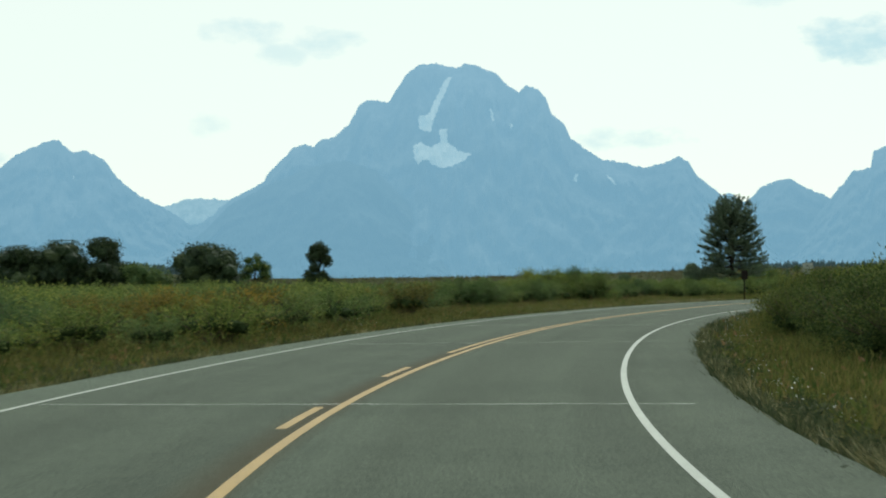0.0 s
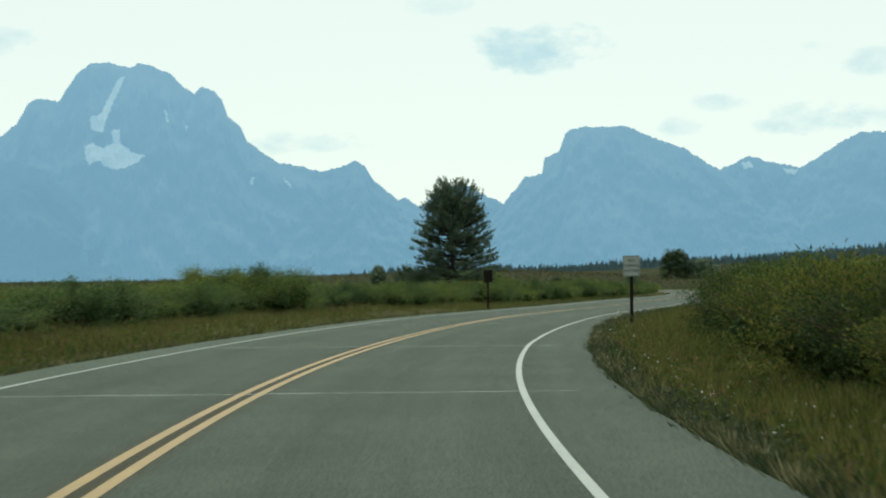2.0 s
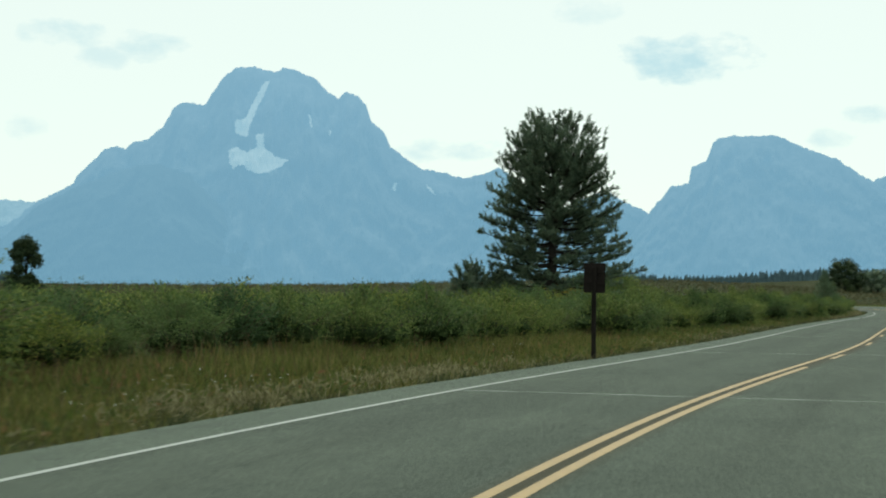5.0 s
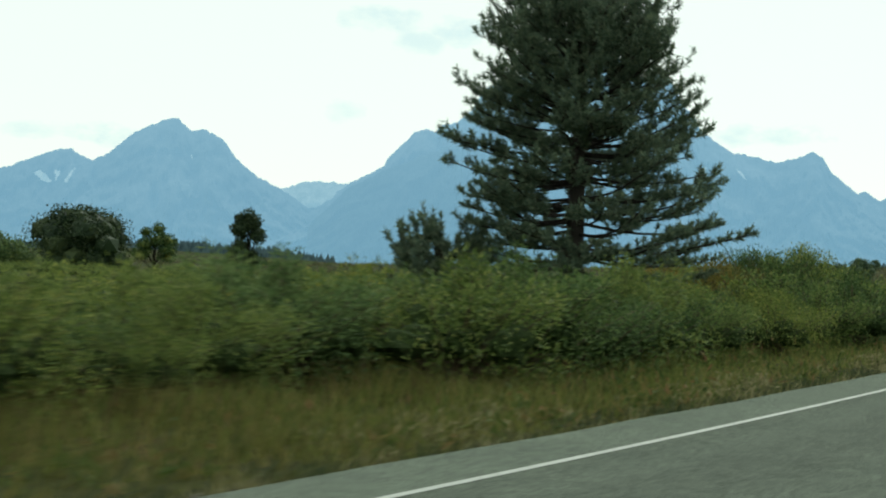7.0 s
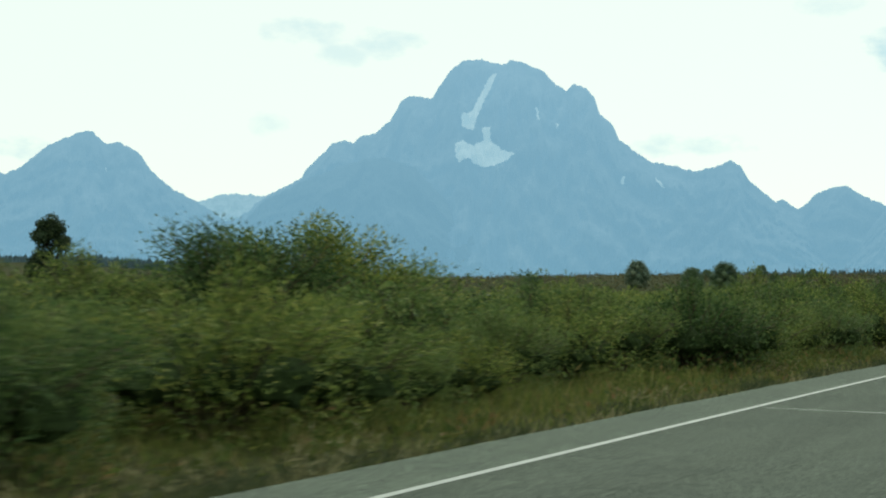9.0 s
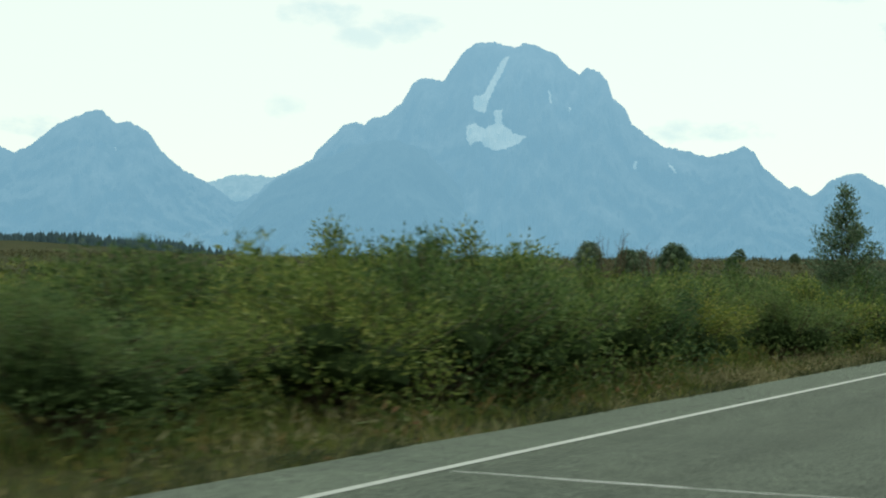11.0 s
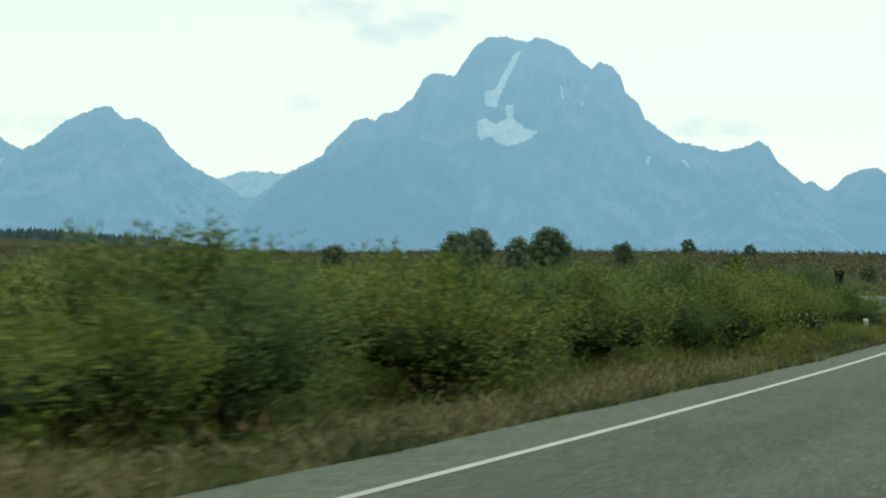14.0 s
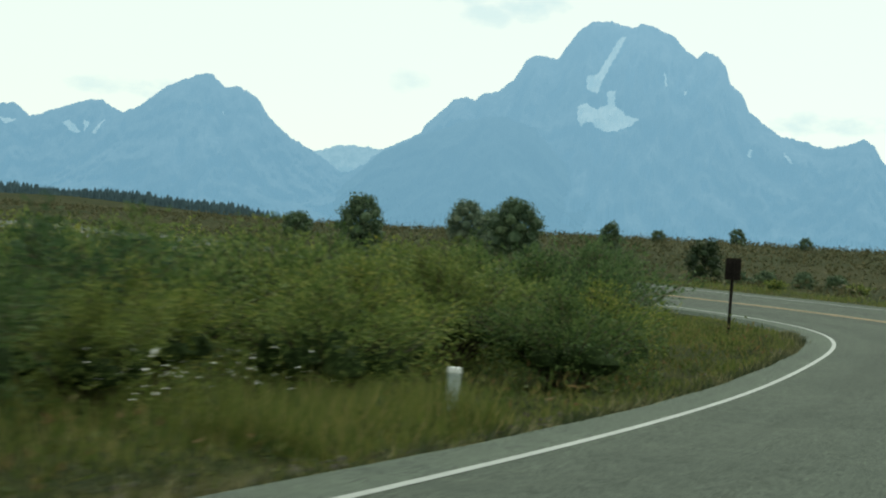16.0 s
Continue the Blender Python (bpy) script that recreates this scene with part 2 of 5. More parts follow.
M_STRAW = leaf_material("dry_weed", [(0.0, (0.0855, 0.0816, 0.035)), (0.5, (0.19, 0.178, 0.085)), (1.0, (0.342, 0.316, 0.18))], 0.8, 0.3, False)
M_RUST = leaf_material("rusty_seed_stalk", [(0.0, (0.08, 0.055, 0.03)), (0.6, (0.17, 0.105, 0.06)), (1.0, (0.27, 0.18, 0.11))], 0.8, 0.3, False)
M_FLOWER = plain("white_petal", [(0.3, (0.6, 0.6, 0.54)), (0.7, (0.75, 0.75, 0.7))], 8.0, 0.7)


def ground_material():
    m, t, b = material("meadow_soil")
    a = ramp(t, noise_tex(t, 0.05, 9.0, 0.75), [(0.32, (0.02, 0.032, 0.009)), (0.5, (0.038, 0.046, 0.016)), (0.68, (0.062, 0.058, 0.026))])
    f = ramp(t, noise_tex(t, 3.0, 6.0, 0.7), [(0.25, (0.45, 0.47, 0.45)), (0.75, (1.35, 1.3, 1.25))])
    t.links.new(mixer(t, a, f, 1.0, "MULTIPLY"), b.inputs["Base Color"])
    b.inputs["Roughness"].default_value = 0.95
    b.inputs["Specular IOR Level"].default_value = 0.05
    bump(t, b, noise_tex(t, 6.0, 5.0, 0.7), 0.8, 0.1)
    return m


M_GROUND = ground_material()
# haze colour that the range's materials emit
HAZE_GLOW = (0.228, 0.436, 0.602)
M_ROCK = distance_material("hazy_rock", [(0.36, (0.08, 0.1, 0.12)), (0.5, (0.19, 0.22, 0.245)), (0.64, (0.34, 0.37, 0.395))], HAZE_GLOW, 0.82, 0.011, (1, 1, 0.8))
M_SPUR = distance_material("hazy_wooded_slope", [(0.38, (0.03, 0.05, 0.06)), (0.62, (0.14, 0.17, 0.18))], HAZE_GLOW, 0.8, 0.014)
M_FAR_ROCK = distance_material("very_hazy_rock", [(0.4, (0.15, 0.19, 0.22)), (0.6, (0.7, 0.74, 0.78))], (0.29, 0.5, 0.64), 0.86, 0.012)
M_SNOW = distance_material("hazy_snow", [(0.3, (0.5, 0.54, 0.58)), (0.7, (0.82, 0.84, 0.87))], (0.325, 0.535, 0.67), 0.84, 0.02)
# distance haze on the woods is painted into this bluish base colour
M_WOODS = plain("haze_tinted_conifer", [(0.3, (0.046, 0.078, 0.092)), (0.7, (0.085, 0.13, 0.145))], 0.2, 0.95)


# ---- mesh helpers ----
def mesh_of(name, verts, faces, mat, smooth=False):
    me = bpy.data.meshes.new(name)
    me.from_pydata([tuple(v) for v in verts] if not isinstance(verts, np.ndarray) else verts.tolist(), [], faces if isinstance(faces, list) else faces.tolist())
    if mat:
        me.materials.append(mat)
    if smooth:
        me.polygons.foreach_set("use_smooth", [True] * len(me.polygons))
    me.update()
    return me


def child(name, data, parent, label=""):
    ob = new(name, data)
    ob.parent = parent
    return tagged(ob, label)


def part(name, bm, mat, parent, label=""):
    me = bpy.data.meshes.new(name)
    bm.to_mesh(me)
    bm.free()
    me.materials.append(mat)
    return child(name, me, parent, label)


def box(bm, x0, x1, y0, y1, z0, z1, bevel=0.0):
    made = bmesh.ops.create_cube(bm, size=1.0, matrix=Matrix.Translation(((x0 + x1) / 2, (y0 + y1) / 2, (z0 + z1) / 2)) @ Matrix.Diagonal((x1 - x0, y1 - y0, z1 - z0, 1)))
    if bevel:
        edges = list({e for v in made["verts"] for e in v.link_edges})
        bmesh.ops.bevel(bm, geom=edges, offset=bevel, segments=2, affect="EDGES", profile=0.5)


def tube(points, radii, sides=6):
    """Vertices and faces of a tapered tube along points."""
    points = np.array(points, float)
    vs, fs = [], []
    n = len(points)
    for i in range(n):
        d = points[min(i + 1, n - 1)] - points[max(i - 1, 0)]
        d = d / (np.linalg.norm(d) + 1e-9)
        side = np.cross(d, (0.31, 0.95, 0.1) if abs(d[2]) > 0.9 else (0, 0, 1))
        side /= np.linalg.norm(side) + 1e-9
        up = np.cross(side, d)
        for k in range(sides):
            a = 2 * math.pi * k / sides
            vs.append(points[i] + radii[i] * (math.cos(a) * side + math.sin(a) * up))
    for i in range(n - 1):
        for k in range(sides):
            a, b = i * sides + k, i * sides + (k + 1) % sides
            fs.append((a, b, b + sides, a + sides))
    fs.append(tuple(range((n - 1) * sides, n * sides)))
    return vs, fs


def tubes(name, list_of, mat):
    vs, fs = [], []
    for points, radii, sides in list_of:
        v, f = tube(points, radii, sides)
        fs += [tuple(i + len(vs) for i in q) for q in f]
        vs += v
    return mesh_of(name, np.array(vs), fs, mat, True)


def blades(name, at, along, length, width, mat, rng, fold=0.25):
    """Many leaves: pointed, slightly folded quads at places, each along a direction."""
    n = len(at)
    along = along / (np.linalg.norm(along, axis=1, keepdims=True) + 1e-9)
    r = rng.normal(size=(n, 3))
    side = np.cross(along, r)
    side /= np.linalg.norm(side, axis=1, keepdims=True) + 1e-9
    nrm = np.cross(side, along)
    length, width = length[:, None], width[:, None]
    mid = at + along * length * 0.45
    v = np.stack([at, mid + side * width * 0.5 + nrm * width * fold, at + along * length - nrm * length * 0.12, mid - side * width * 0.5 + nrm * width * fold], 1).reshape(-1, 3)
    f = np.arange(4 * n).reshape(-1, 4)
    return mesh_of(name, v, f, mat)


def wedges(name, at, along, length, width, mat, rng):
    """Many small leaves or needles, one tapered face each."""
    n = len(at)
    along = along / (np.linalg.norm(along, axis=1, keepdims=True) + 1e-9)
    side = np.cross(along, rng.normal(size=(n, 3)))
    side /= np.linalg.norm(side, axis=1, keepdims=True) + 1e-9
    length, width = length[:, None], width[:, None]
    v = np.stack([at - side * width * 0.55, at + side * width * 0.55 + along * length * 0.25, at + along * length], 1).reshape(-1, 3)
    return mesh_of(name, v, np.arange(3 * n).reshape(-1, 3), mat)


# ---- the road's line ----
KNOT_S = [-90, -10, 15, 40, 65, 90, 115, 140, 180, 210, 236, 255, 275, 295, 306, 325, 460]
KNOT_K = [0.00812, 0.00812, 0.00301, 0.00405, 0.00239, 0.00455, -0.00281, 0.00032, 0.00096, -0.0024, -0.001, -0.00572, -0.00325, -0.03265, -0.013, 0.0, 0.0]
SS = np.arange(-90.0, 460.0, 0.5)
HEAD = np.cumsum(np.interp(SS, KNOT_S, KNOT_K)) * 0.5
HEAD += 0.2169 - np.interp(0, SS, HEAD)
CX, CY = np.cumsum(np.sin(HEAD)) * 0.5, np.cumsum(np.cos(HEAD)) * 0.5
CX, CY = CX - np.interp(0, SS, CX), CY - np.interp(0, SS, CY)
DROP = 0.26


def fade(x, a, b):
    u = np.clip((np.asarray(x, float) - a) / (b - a), 0, 1)
    return u * u * (3 - 2 * u)


def grade(s):
    return -DROP * fade(s, 70, 250)


def bank(s):
    return 0.05 * fade(s, 243, 268)


def road_xy(s, lat):
    h = np.interp(s, SS, HEAD)
    return np.interp(s, SS, CX) + lat * np.cos(h), np.interp(s, SS, CY) - lat * np.sin(h)


def road_z(s, lat):
    return grade(s) + bank(s) * lat


def nearest(x, y):
    """Distance along the road and offset to its right, for many places."""
    x, y = np.ravel(np.asarray(x, float)), np.ravel(np.asarray(y, float))
    s, lat = np.empty(len(x)), np.empty(len(x))
    for a in range(0, len(x), 20000):
        b = slice(a, a + 20000)
        j = ((x[b, None] - CX[None, ::4]) ** 2 + (y[b, None] - CY[None, ::4]) ** 2).argmin(1) * 4
        dx, dy = x[b] - CX[j], y[b] - CY[j]
        s[b] = SS[j] + dx * np.sin(HEAD[j]) + dy * np.cos(HEAD[j])
        lat[b] = dx * np.cos(HEAD[j]) - dy * np.sin(HEAD[j])
        far = np.hypot(dx, dy)
        lat[b] = np.where(np.abs(lat[b]) < far * 0.9, np.sign(lat[b] + 1e-9) * far, lat[b])
    return s, lat


def hills(azim):
    """Height of the wooded rise round the plain, by bearing."""
    e = np.interp(azim - TURN, [-40, -14, -8, -5, -2, 2, 8, 11, 15, 22, 28, 36, 60], [0.28, 0.28, 0.4, 0.48, 0.34, 0.08, 0.0, 0.04, 0.18, 0.33, 0.62, 0.95, 0.9])
    return 1500 * np.tan(np.radians(e)) - 3.0


def lumps(x, y):
    return np.sin(x * 0.31 + 1.3 * np.sin(y * 0.17)) * np.sin(y * 0.27 + 1.1 * np.sin(x * 0.13)) * 0.6 + np.sin(x * 0.9 + y * 0.4) * np.sin(y * 1.1 - x * 0.3) * 0.4


def hollow(x, y):
    """The dip in the plain where the cottonwoods stand."""
    return 3.6 * np.exp(-(((x + 24) / 42) ** 2 + ((y - 392) / 60) ** 2))


def ground_z(x, y):
    shape = np.shape(x)
    x, y = np.ravel(np.asarray(x, float)), np.ravel(np.asarray(y, float))
    s, lat = nearest(x, y)
    d = np.abs(lat)
    z = grade(s) * np.exp(-((d / 160) ** 2)) + bank(s) * np.clip(lat, -6, 6) * np.exp(-((np.maximum(d - 6, 0) / 12) ** 2))
    z += np.interp(d, [0, 3.9, 4.32, 6.2, 9, 14], [-0.2, -0.2, -0.1, -0.09, 0.0, 0.05])
    z += lumps(x, y) * (0.05 * fade(d, 5, 9) + 0.16 * fade(d, 14, 60))
    # the plain climbs slowly, and past the last bend it swells to a low bench
    swell = 4.3 * np.clip(((x - 112) * 0.208 + (y - 235) * 0.978 - 60) / 210, 0, 1) * fade(d, 12, 50) * (1 - 0.6 * fade(d, 900, 1600))
    swell *= np.interp(np.degrees(np.arctan2(x - 112, y - 235)), [-60, -30, -8, 1, 10, 20, 28, 36, 60, 90], [0.2, 0.45, 0.55, 0.64, 0.92, 1.05, 0.6, 0.38, 0.2, 0.1])
    z += np.maximum(0.0058 * np.clip(d - 60, 0, 800) - 0.004 * np.clip(d - 900, 0, 500), swell)
    z -= hollow(x, y)
    r, a = np.hypot(x, y), np.degrees(np.arctan2(x, y))
    z += np.maximum(hills(a), -2) * fade(r, 1150, 1480) * (1 - 0.9 * fade(r, 1700, 2600))
    return z.reshape(shape)


def gz1(x, y):
    return float(ground_z(np.array([x]), np.array([y]))[0])


def rough_edge(s, seed):
    return 0.013 * np.sin(s * 1.7 + seed) * np.sin(s * 0.63 + 2 * seed) + 0.014 * np.sin(s * 5.1 + seed * 3) + (np.interp(s, [165, 188, 198, 215, 228, 240], [0.0, 0.1, 0.04, 0.03, 0.15, 0.36]) if seed == 1.0 else 0.0)


def lane_edge(s):
    """How far the inner edge line strays from its usual offset."""
    return np.interp(s, [55, 66, 76, 90, 110], [0.0, 0.13, 0.25, 0.25, 0.1])


def ribbon(name, s0, s1, lats, lift, mat, step=1.0, ragged=False, skirt=0.0, drift=None):
    """A strip of road surface between offsets, following the line."""
    n = max(2, int((s1 - s0) / step) + 1)
    s = np.linspace(s0, s1, n)
    cols = []
    for i, lat in enumerate(lats):
        l = np.full(n, float(lat)) + (drift(s) if drift else 0.0)
        if ragged and i in (0, len(lats) - 1):
            l = l + rough_edge(s, 1.0 + i)
        x, y = road_xy(s, l)
        cols.append(np.stack([x, y, road_z(s, l) + lift], 1))
    if skirt:
        for end, i, sign in ((0, 0, -1), (len(cols), -1, 1)):
            x, y = road_xy(s, lats[i] + rough_edge(s, 1.0 + (0 if i == 0 else len(lats) - 1)) + sign * 0.12)
            low = np.stack([x, y, cols[0 if i == 0 else -1][:, 2] - skirt], 1)
            cols = [low] + cols if i == 0 else cols + [low]
    k = len(cols)
    v = np.stack(cols, 1).reshape(-1, 3)
    f = [(r * k + c, r * k + c + 1, (r + 1) * k + c + 1, (r + 1) * k + c) for r in range(n - 1) for c in range(k - 1)]
    me = mesh_of(name, v, f, mat)
    uv = me.uv_layers.new(name="road")
    across = np.array([lats[0] - 0.12, *lats, lats[-1] + 0.12] if skirt else lats, float)
    allu = np.stack([np.repeat(s[:, None] * 0, k, 1) + across[None], np.repeat(s[:, None], k, 1)], 2).reshape(-1, 2)
    idx = np.empty(len(me.loops), int)
    me.loops.foreach_get("vertex_index", idx)
    uv.data.foreach_set("uv", allu[idx].ravel().astype(np.float32))
    return me


# ---- setting: ground, road ----
def build_ground():
    n = 280
    u = np.linspace(-1, 1, n)
    k = 8.2
    m = np.sinh(u * k) / np.sinh(k)
    gx, gy = np.meshgrid(55 + m * 4900, 120 + m * 4900)
    z = ground_z(gx, gy)
    v = np.stack([gx, gy, z], 2).reshape(-1, 3)
    i = np.arange(n * n).reshape(n, n)
    f = np.stack([i[:-1, :-1], i[:-1, 1:], i[1:, 1:], i[1:, :-1]], 2).reshape(-1, 4)
    ob = new("ground", mesh_of("ground", v, f, M_GROUND, True))
    tagged(ob, "flat olive and tan sagebrush plain rising gently away from the road", "ground", kind="structure")


build_ground()
road = new("road", ribbon("road", -85, 440, [-4.55, -3.6, -1.8, 0, 1.8, 3.6, 4.7], 0.0, M_ASPHALT, 1.0, True, 0.14))
tagged(road, "worn grey-green asphalt two-lane road curving through the plain", "road", kind="structure")
LINE = 0.004
child("edge_line", ribbon("edge_line", -85, 440, [-3.66, -3.575], LINE, M_WHITE), road, "white painted edge line")
child("edge_line", ribbon("edge_line", -85, 440, [3.36, 3.45], LINE, M_WHITE, drift=lane_edge), road, "white painted edge line")
child("centre_line", ribbon("centre_line", -85, 104, [0.06, 0.17], LINE, M_YELLOW), road, "yellow painted solid centre line")
child("centre_line", ribbon("centre_line", 16.3, 440, [-0.17, -0.06], LINE, M_YELLOW), road, "yellow painted solid centre line")
for a in (-75, -63, -51, -39, -27, -14, -1.5, 7.7):
    child("centre_dash", ribbon("centre_dash", a, a + 2.9, [-0.17, -0.06], LINE, M_YELLOW), road, "yellow painted dash")
for a in (109, 121, 133, 145, 157, 169, 181, 193, 205):
    child("centre_dash", ribbon("centre_dash", a, a + 3.0, [0.06, 0.17], LINE, M_YELLOW), road, "yellow painted dash")
child("centre_line", ribbon("centre_line", 215, 440, [0.06, 0.17], LINE, M_YELLOW), road, "yellow painted solid centre line")


def joint(s, skew, lat0=-3.5, lat1=4.1):
    n = 30
    lat = np.linspace(lat0, lat1, n)
    sl = s + skew * lat / 7.0 + 0.02 * np.sin(lat * 2.1 + s) + 0.012 * np.sin(lat * 5.3)
    w = 0.03 + 0.01 * np.sin(lat * 3.0 + s)
    a, b = road_xy(sl - w, lat), road_xy(sl + w, lat)
    z = road_z(sl, lat) + 0.003
    v = np.concatenate([np.stack([*a, z], 1), np.stack([*b, z], 1)])
    f = [(i, i + 1, n + i + 1, n + i) for i in range(n - 1)]
    child("joint_seal", mesh_of("joint_seal", v, f, M_SEAL), road, "pale sealed transverse joint")


for s, skew in ((-16.5, 0.4), (1.9, -0.2), (21.9, 1.2), (37.5, 0.4), (53.8, 0.2), (74.5, 0.5), (93, -0.5), (112, 0.3), (132, 1.5), (158, -0.4), (178, 0.5), (199, -0.3), (220, 0.3)):
    joint(s, skew)


# ---- the mountains ----
def mountain(name, label, radius, run, crest, mat, seed, step=0.04, relief=0.16, rough=0.018):
    """A range from its crest's bearings and elevations: a rough face with buttresses and gullies, and a back slope."""
    ca, ce = np.array(crest).T
    ca = ca + TURN
    azim = np.arange(ca[0], ca[-1], step)
    el0 = np.interp(azim, ca, ce)
    rg = np.random.RandomState(seed)
    ph = rg.rand(12) * 6.28
    for j, f in enumerate((9.0, 21.0, 47.0, 90.0)):
        el0 = el0 + rough * (0.75 ** j) * np.sin(azim * f + ph[j] + 2.5 * np.sin(azim * f * 0.37 + ph[j + 4])) * np.clip(el0, 0, 1)
    el0 = el0 + 0.22 * rough * rg.normal(size=len(azim)) * np.clip(el0, 0, 1)
    rows = np.concatenate([[-1.0, -0.5, -0.15], np.linspace(0, 1, 46)])
    vs = np.empty((len(azim), len(rows), 3))
    for c, (a, e) in enumerate(zip(azim, el0)):
        for r, v in enumerate(rows):
            if v < 0:
                rr, ee = radius - v * 95, e * (1 + v)
            else:
                n1 = noise.ridged_multi_fractal(Vector((a * 0.7 + seed + 0.5 * math.sin(v * 5 + a), v * 3.4, seed * 0.7)), 1.0, 2.1, 6, 1.0, 2.0)
                n2 = noise.fractal(Vector((a * 3.0, v * 15 + seed, 3.3)), 0.8, 2.1, 5)
                rr = radius - run * (v ** 0.85) + run * relief * min(1, v * 6) * (n1 - 1.0 + 0.45 * n2)
                ee = e * (1 - v) - 0.35 * v
            vs[c, r] = (rr * math.sin(radians(a)), rr * math.cos(radians(a)), rr * math.tan(radians(ee)))
    k = len(rows)
    i = np.arange(len(azim) * k).reshape(len(azim), k)
    f = np.stack([i[:-1, :-1], i[:-1, 1:], i[1:, 1:], i[1:, :-1]], 2).reshape(-1, 4)
    ob = tagged(new(name, mesh_of(name, vs.reshape(-1, 3), f[:, ::-1], mat, True)), label, "mountain", kind="structure")
    return ob, azim, rows, vs


def inside(px, py, poly):
    hit = np.zeros(px.shape, bool)
    for (x0, y0), (x1, y1) in zip(poly, poly[1:] + poly[:1]):
        cross = ((y0 > py) != (y1 > py)) & (px < (x1 - x0) * (py - y0) / (y1 - y0 + 1e-12) + x0)
        hit ^= cross
    return hit


def snowfield(built, polys, seed):
    """Snow lying on a mountain's face, proud of the rock."""
    ob, azim, rows, vs = built
    polys = [[(a + TURN, e) for a, e in q] for q in polys]
    aa = np.arange(min(p[0] for q in polys for p in q) - 0.1, max(p[0] for q in polys for p in q) + 0.1, 0.009)
    vv = np.linspace(0, 0.8, 420)
    k = 3
    face = vs[:, k:, :]
    ci = np.interp(aa, azim, np.arange(len(azim)))
    ri = vv * (face.shape[1] - 1)
    c0, r0 = np.clip(ci.astype(int), 0, len(azim) - 2), np.clip(ri.astype(int), 0, face.shape[1] - 2)
    fc, fr = (ci - c0)[:, None, None], (ri - r0)[None, :, None]
    p = (face[c0][:, r0] * (1 - fc) * (1 - fr) + face[c0 + 1][:, r0] * fc * (1 - fr) + face[c0][:, r0 + 1] * (1 - fc) * fr + face[c0 + 1][:, r0 + 1] * fc * fr)
    rad = np.hypot(p[..., 0], p[..., 1])
    pa, pe = np.degrees(np.arctan2(p[..., 0], p[..., 1])), np.degrees(np.arctan2(p[..., 2], rad))
    pa = pa + 0.012 * np.sin(pe * 31 + seed) + 0.01 * np.sin(pe * 97 + pa * 40)
    pe2 = pe + 0.014 * np.sin(pa * 29 + seed) + 0.012 * np.sin(pa * 93)
    mask = np.zeros(pa.shape, bool)
    for q in polys:
        mask |= inside(pa, pe2, q)
    p = p * (1 - 26.0 / rad)[..., None]
    keep = mask[:-1, :-1] & mask[1:, 1:]
    i = np.arange(pa.size).reshape(pa.shape)
    f = np.stack([i[:-1, :-1], i[1:, :-1], i[1:, 1:], i[:-1, 1:]], 2)[keep]
    used, inv = np.unique(f, return_inverse=True)
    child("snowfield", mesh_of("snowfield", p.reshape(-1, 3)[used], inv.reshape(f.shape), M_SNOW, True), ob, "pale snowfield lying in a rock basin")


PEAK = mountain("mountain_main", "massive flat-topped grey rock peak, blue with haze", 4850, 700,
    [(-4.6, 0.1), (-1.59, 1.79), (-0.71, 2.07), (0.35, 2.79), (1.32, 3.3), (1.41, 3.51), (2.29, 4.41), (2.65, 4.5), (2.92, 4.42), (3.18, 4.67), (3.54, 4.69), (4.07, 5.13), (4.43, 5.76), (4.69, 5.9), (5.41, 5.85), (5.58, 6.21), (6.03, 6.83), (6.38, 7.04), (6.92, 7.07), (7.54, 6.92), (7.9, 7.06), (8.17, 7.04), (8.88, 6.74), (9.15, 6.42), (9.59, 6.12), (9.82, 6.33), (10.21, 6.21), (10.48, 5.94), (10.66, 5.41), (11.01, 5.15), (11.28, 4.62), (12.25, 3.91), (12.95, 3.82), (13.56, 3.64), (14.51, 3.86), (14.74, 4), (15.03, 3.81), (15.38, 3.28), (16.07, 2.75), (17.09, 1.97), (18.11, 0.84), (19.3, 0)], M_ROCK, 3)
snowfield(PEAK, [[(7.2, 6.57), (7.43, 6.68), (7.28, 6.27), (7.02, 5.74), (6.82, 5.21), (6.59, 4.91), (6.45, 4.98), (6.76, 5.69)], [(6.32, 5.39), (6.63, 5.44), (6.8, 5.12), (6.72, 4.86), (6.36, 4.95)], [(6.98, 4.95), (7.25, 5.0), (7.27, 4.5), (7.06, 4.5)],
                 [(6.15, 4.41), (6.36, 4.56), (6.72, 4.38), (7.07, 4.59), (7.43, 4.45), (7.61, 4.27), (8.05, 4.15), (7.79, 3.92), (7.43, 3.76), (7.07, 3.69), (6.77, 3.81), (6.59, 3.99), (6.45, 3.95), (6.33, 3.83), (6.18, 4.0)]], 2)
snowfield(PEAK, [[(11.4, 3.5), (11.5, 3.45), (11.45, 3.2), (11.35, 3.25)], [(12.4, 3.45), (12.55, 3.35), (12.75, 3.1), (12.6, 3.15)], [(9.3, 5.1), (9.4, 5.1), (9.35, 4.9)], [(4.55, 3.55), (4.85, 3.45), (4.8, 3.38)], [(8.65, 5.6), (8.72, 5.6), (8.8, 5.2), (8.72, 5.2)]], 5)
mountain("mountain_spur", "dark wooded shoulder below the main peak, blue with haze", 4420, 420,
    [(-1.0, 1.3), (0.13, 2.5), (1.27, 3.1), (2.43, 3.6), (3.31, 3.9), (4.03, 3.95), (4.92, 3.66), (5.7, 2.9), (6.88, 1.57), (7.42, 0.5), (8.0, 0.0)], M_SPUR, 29)
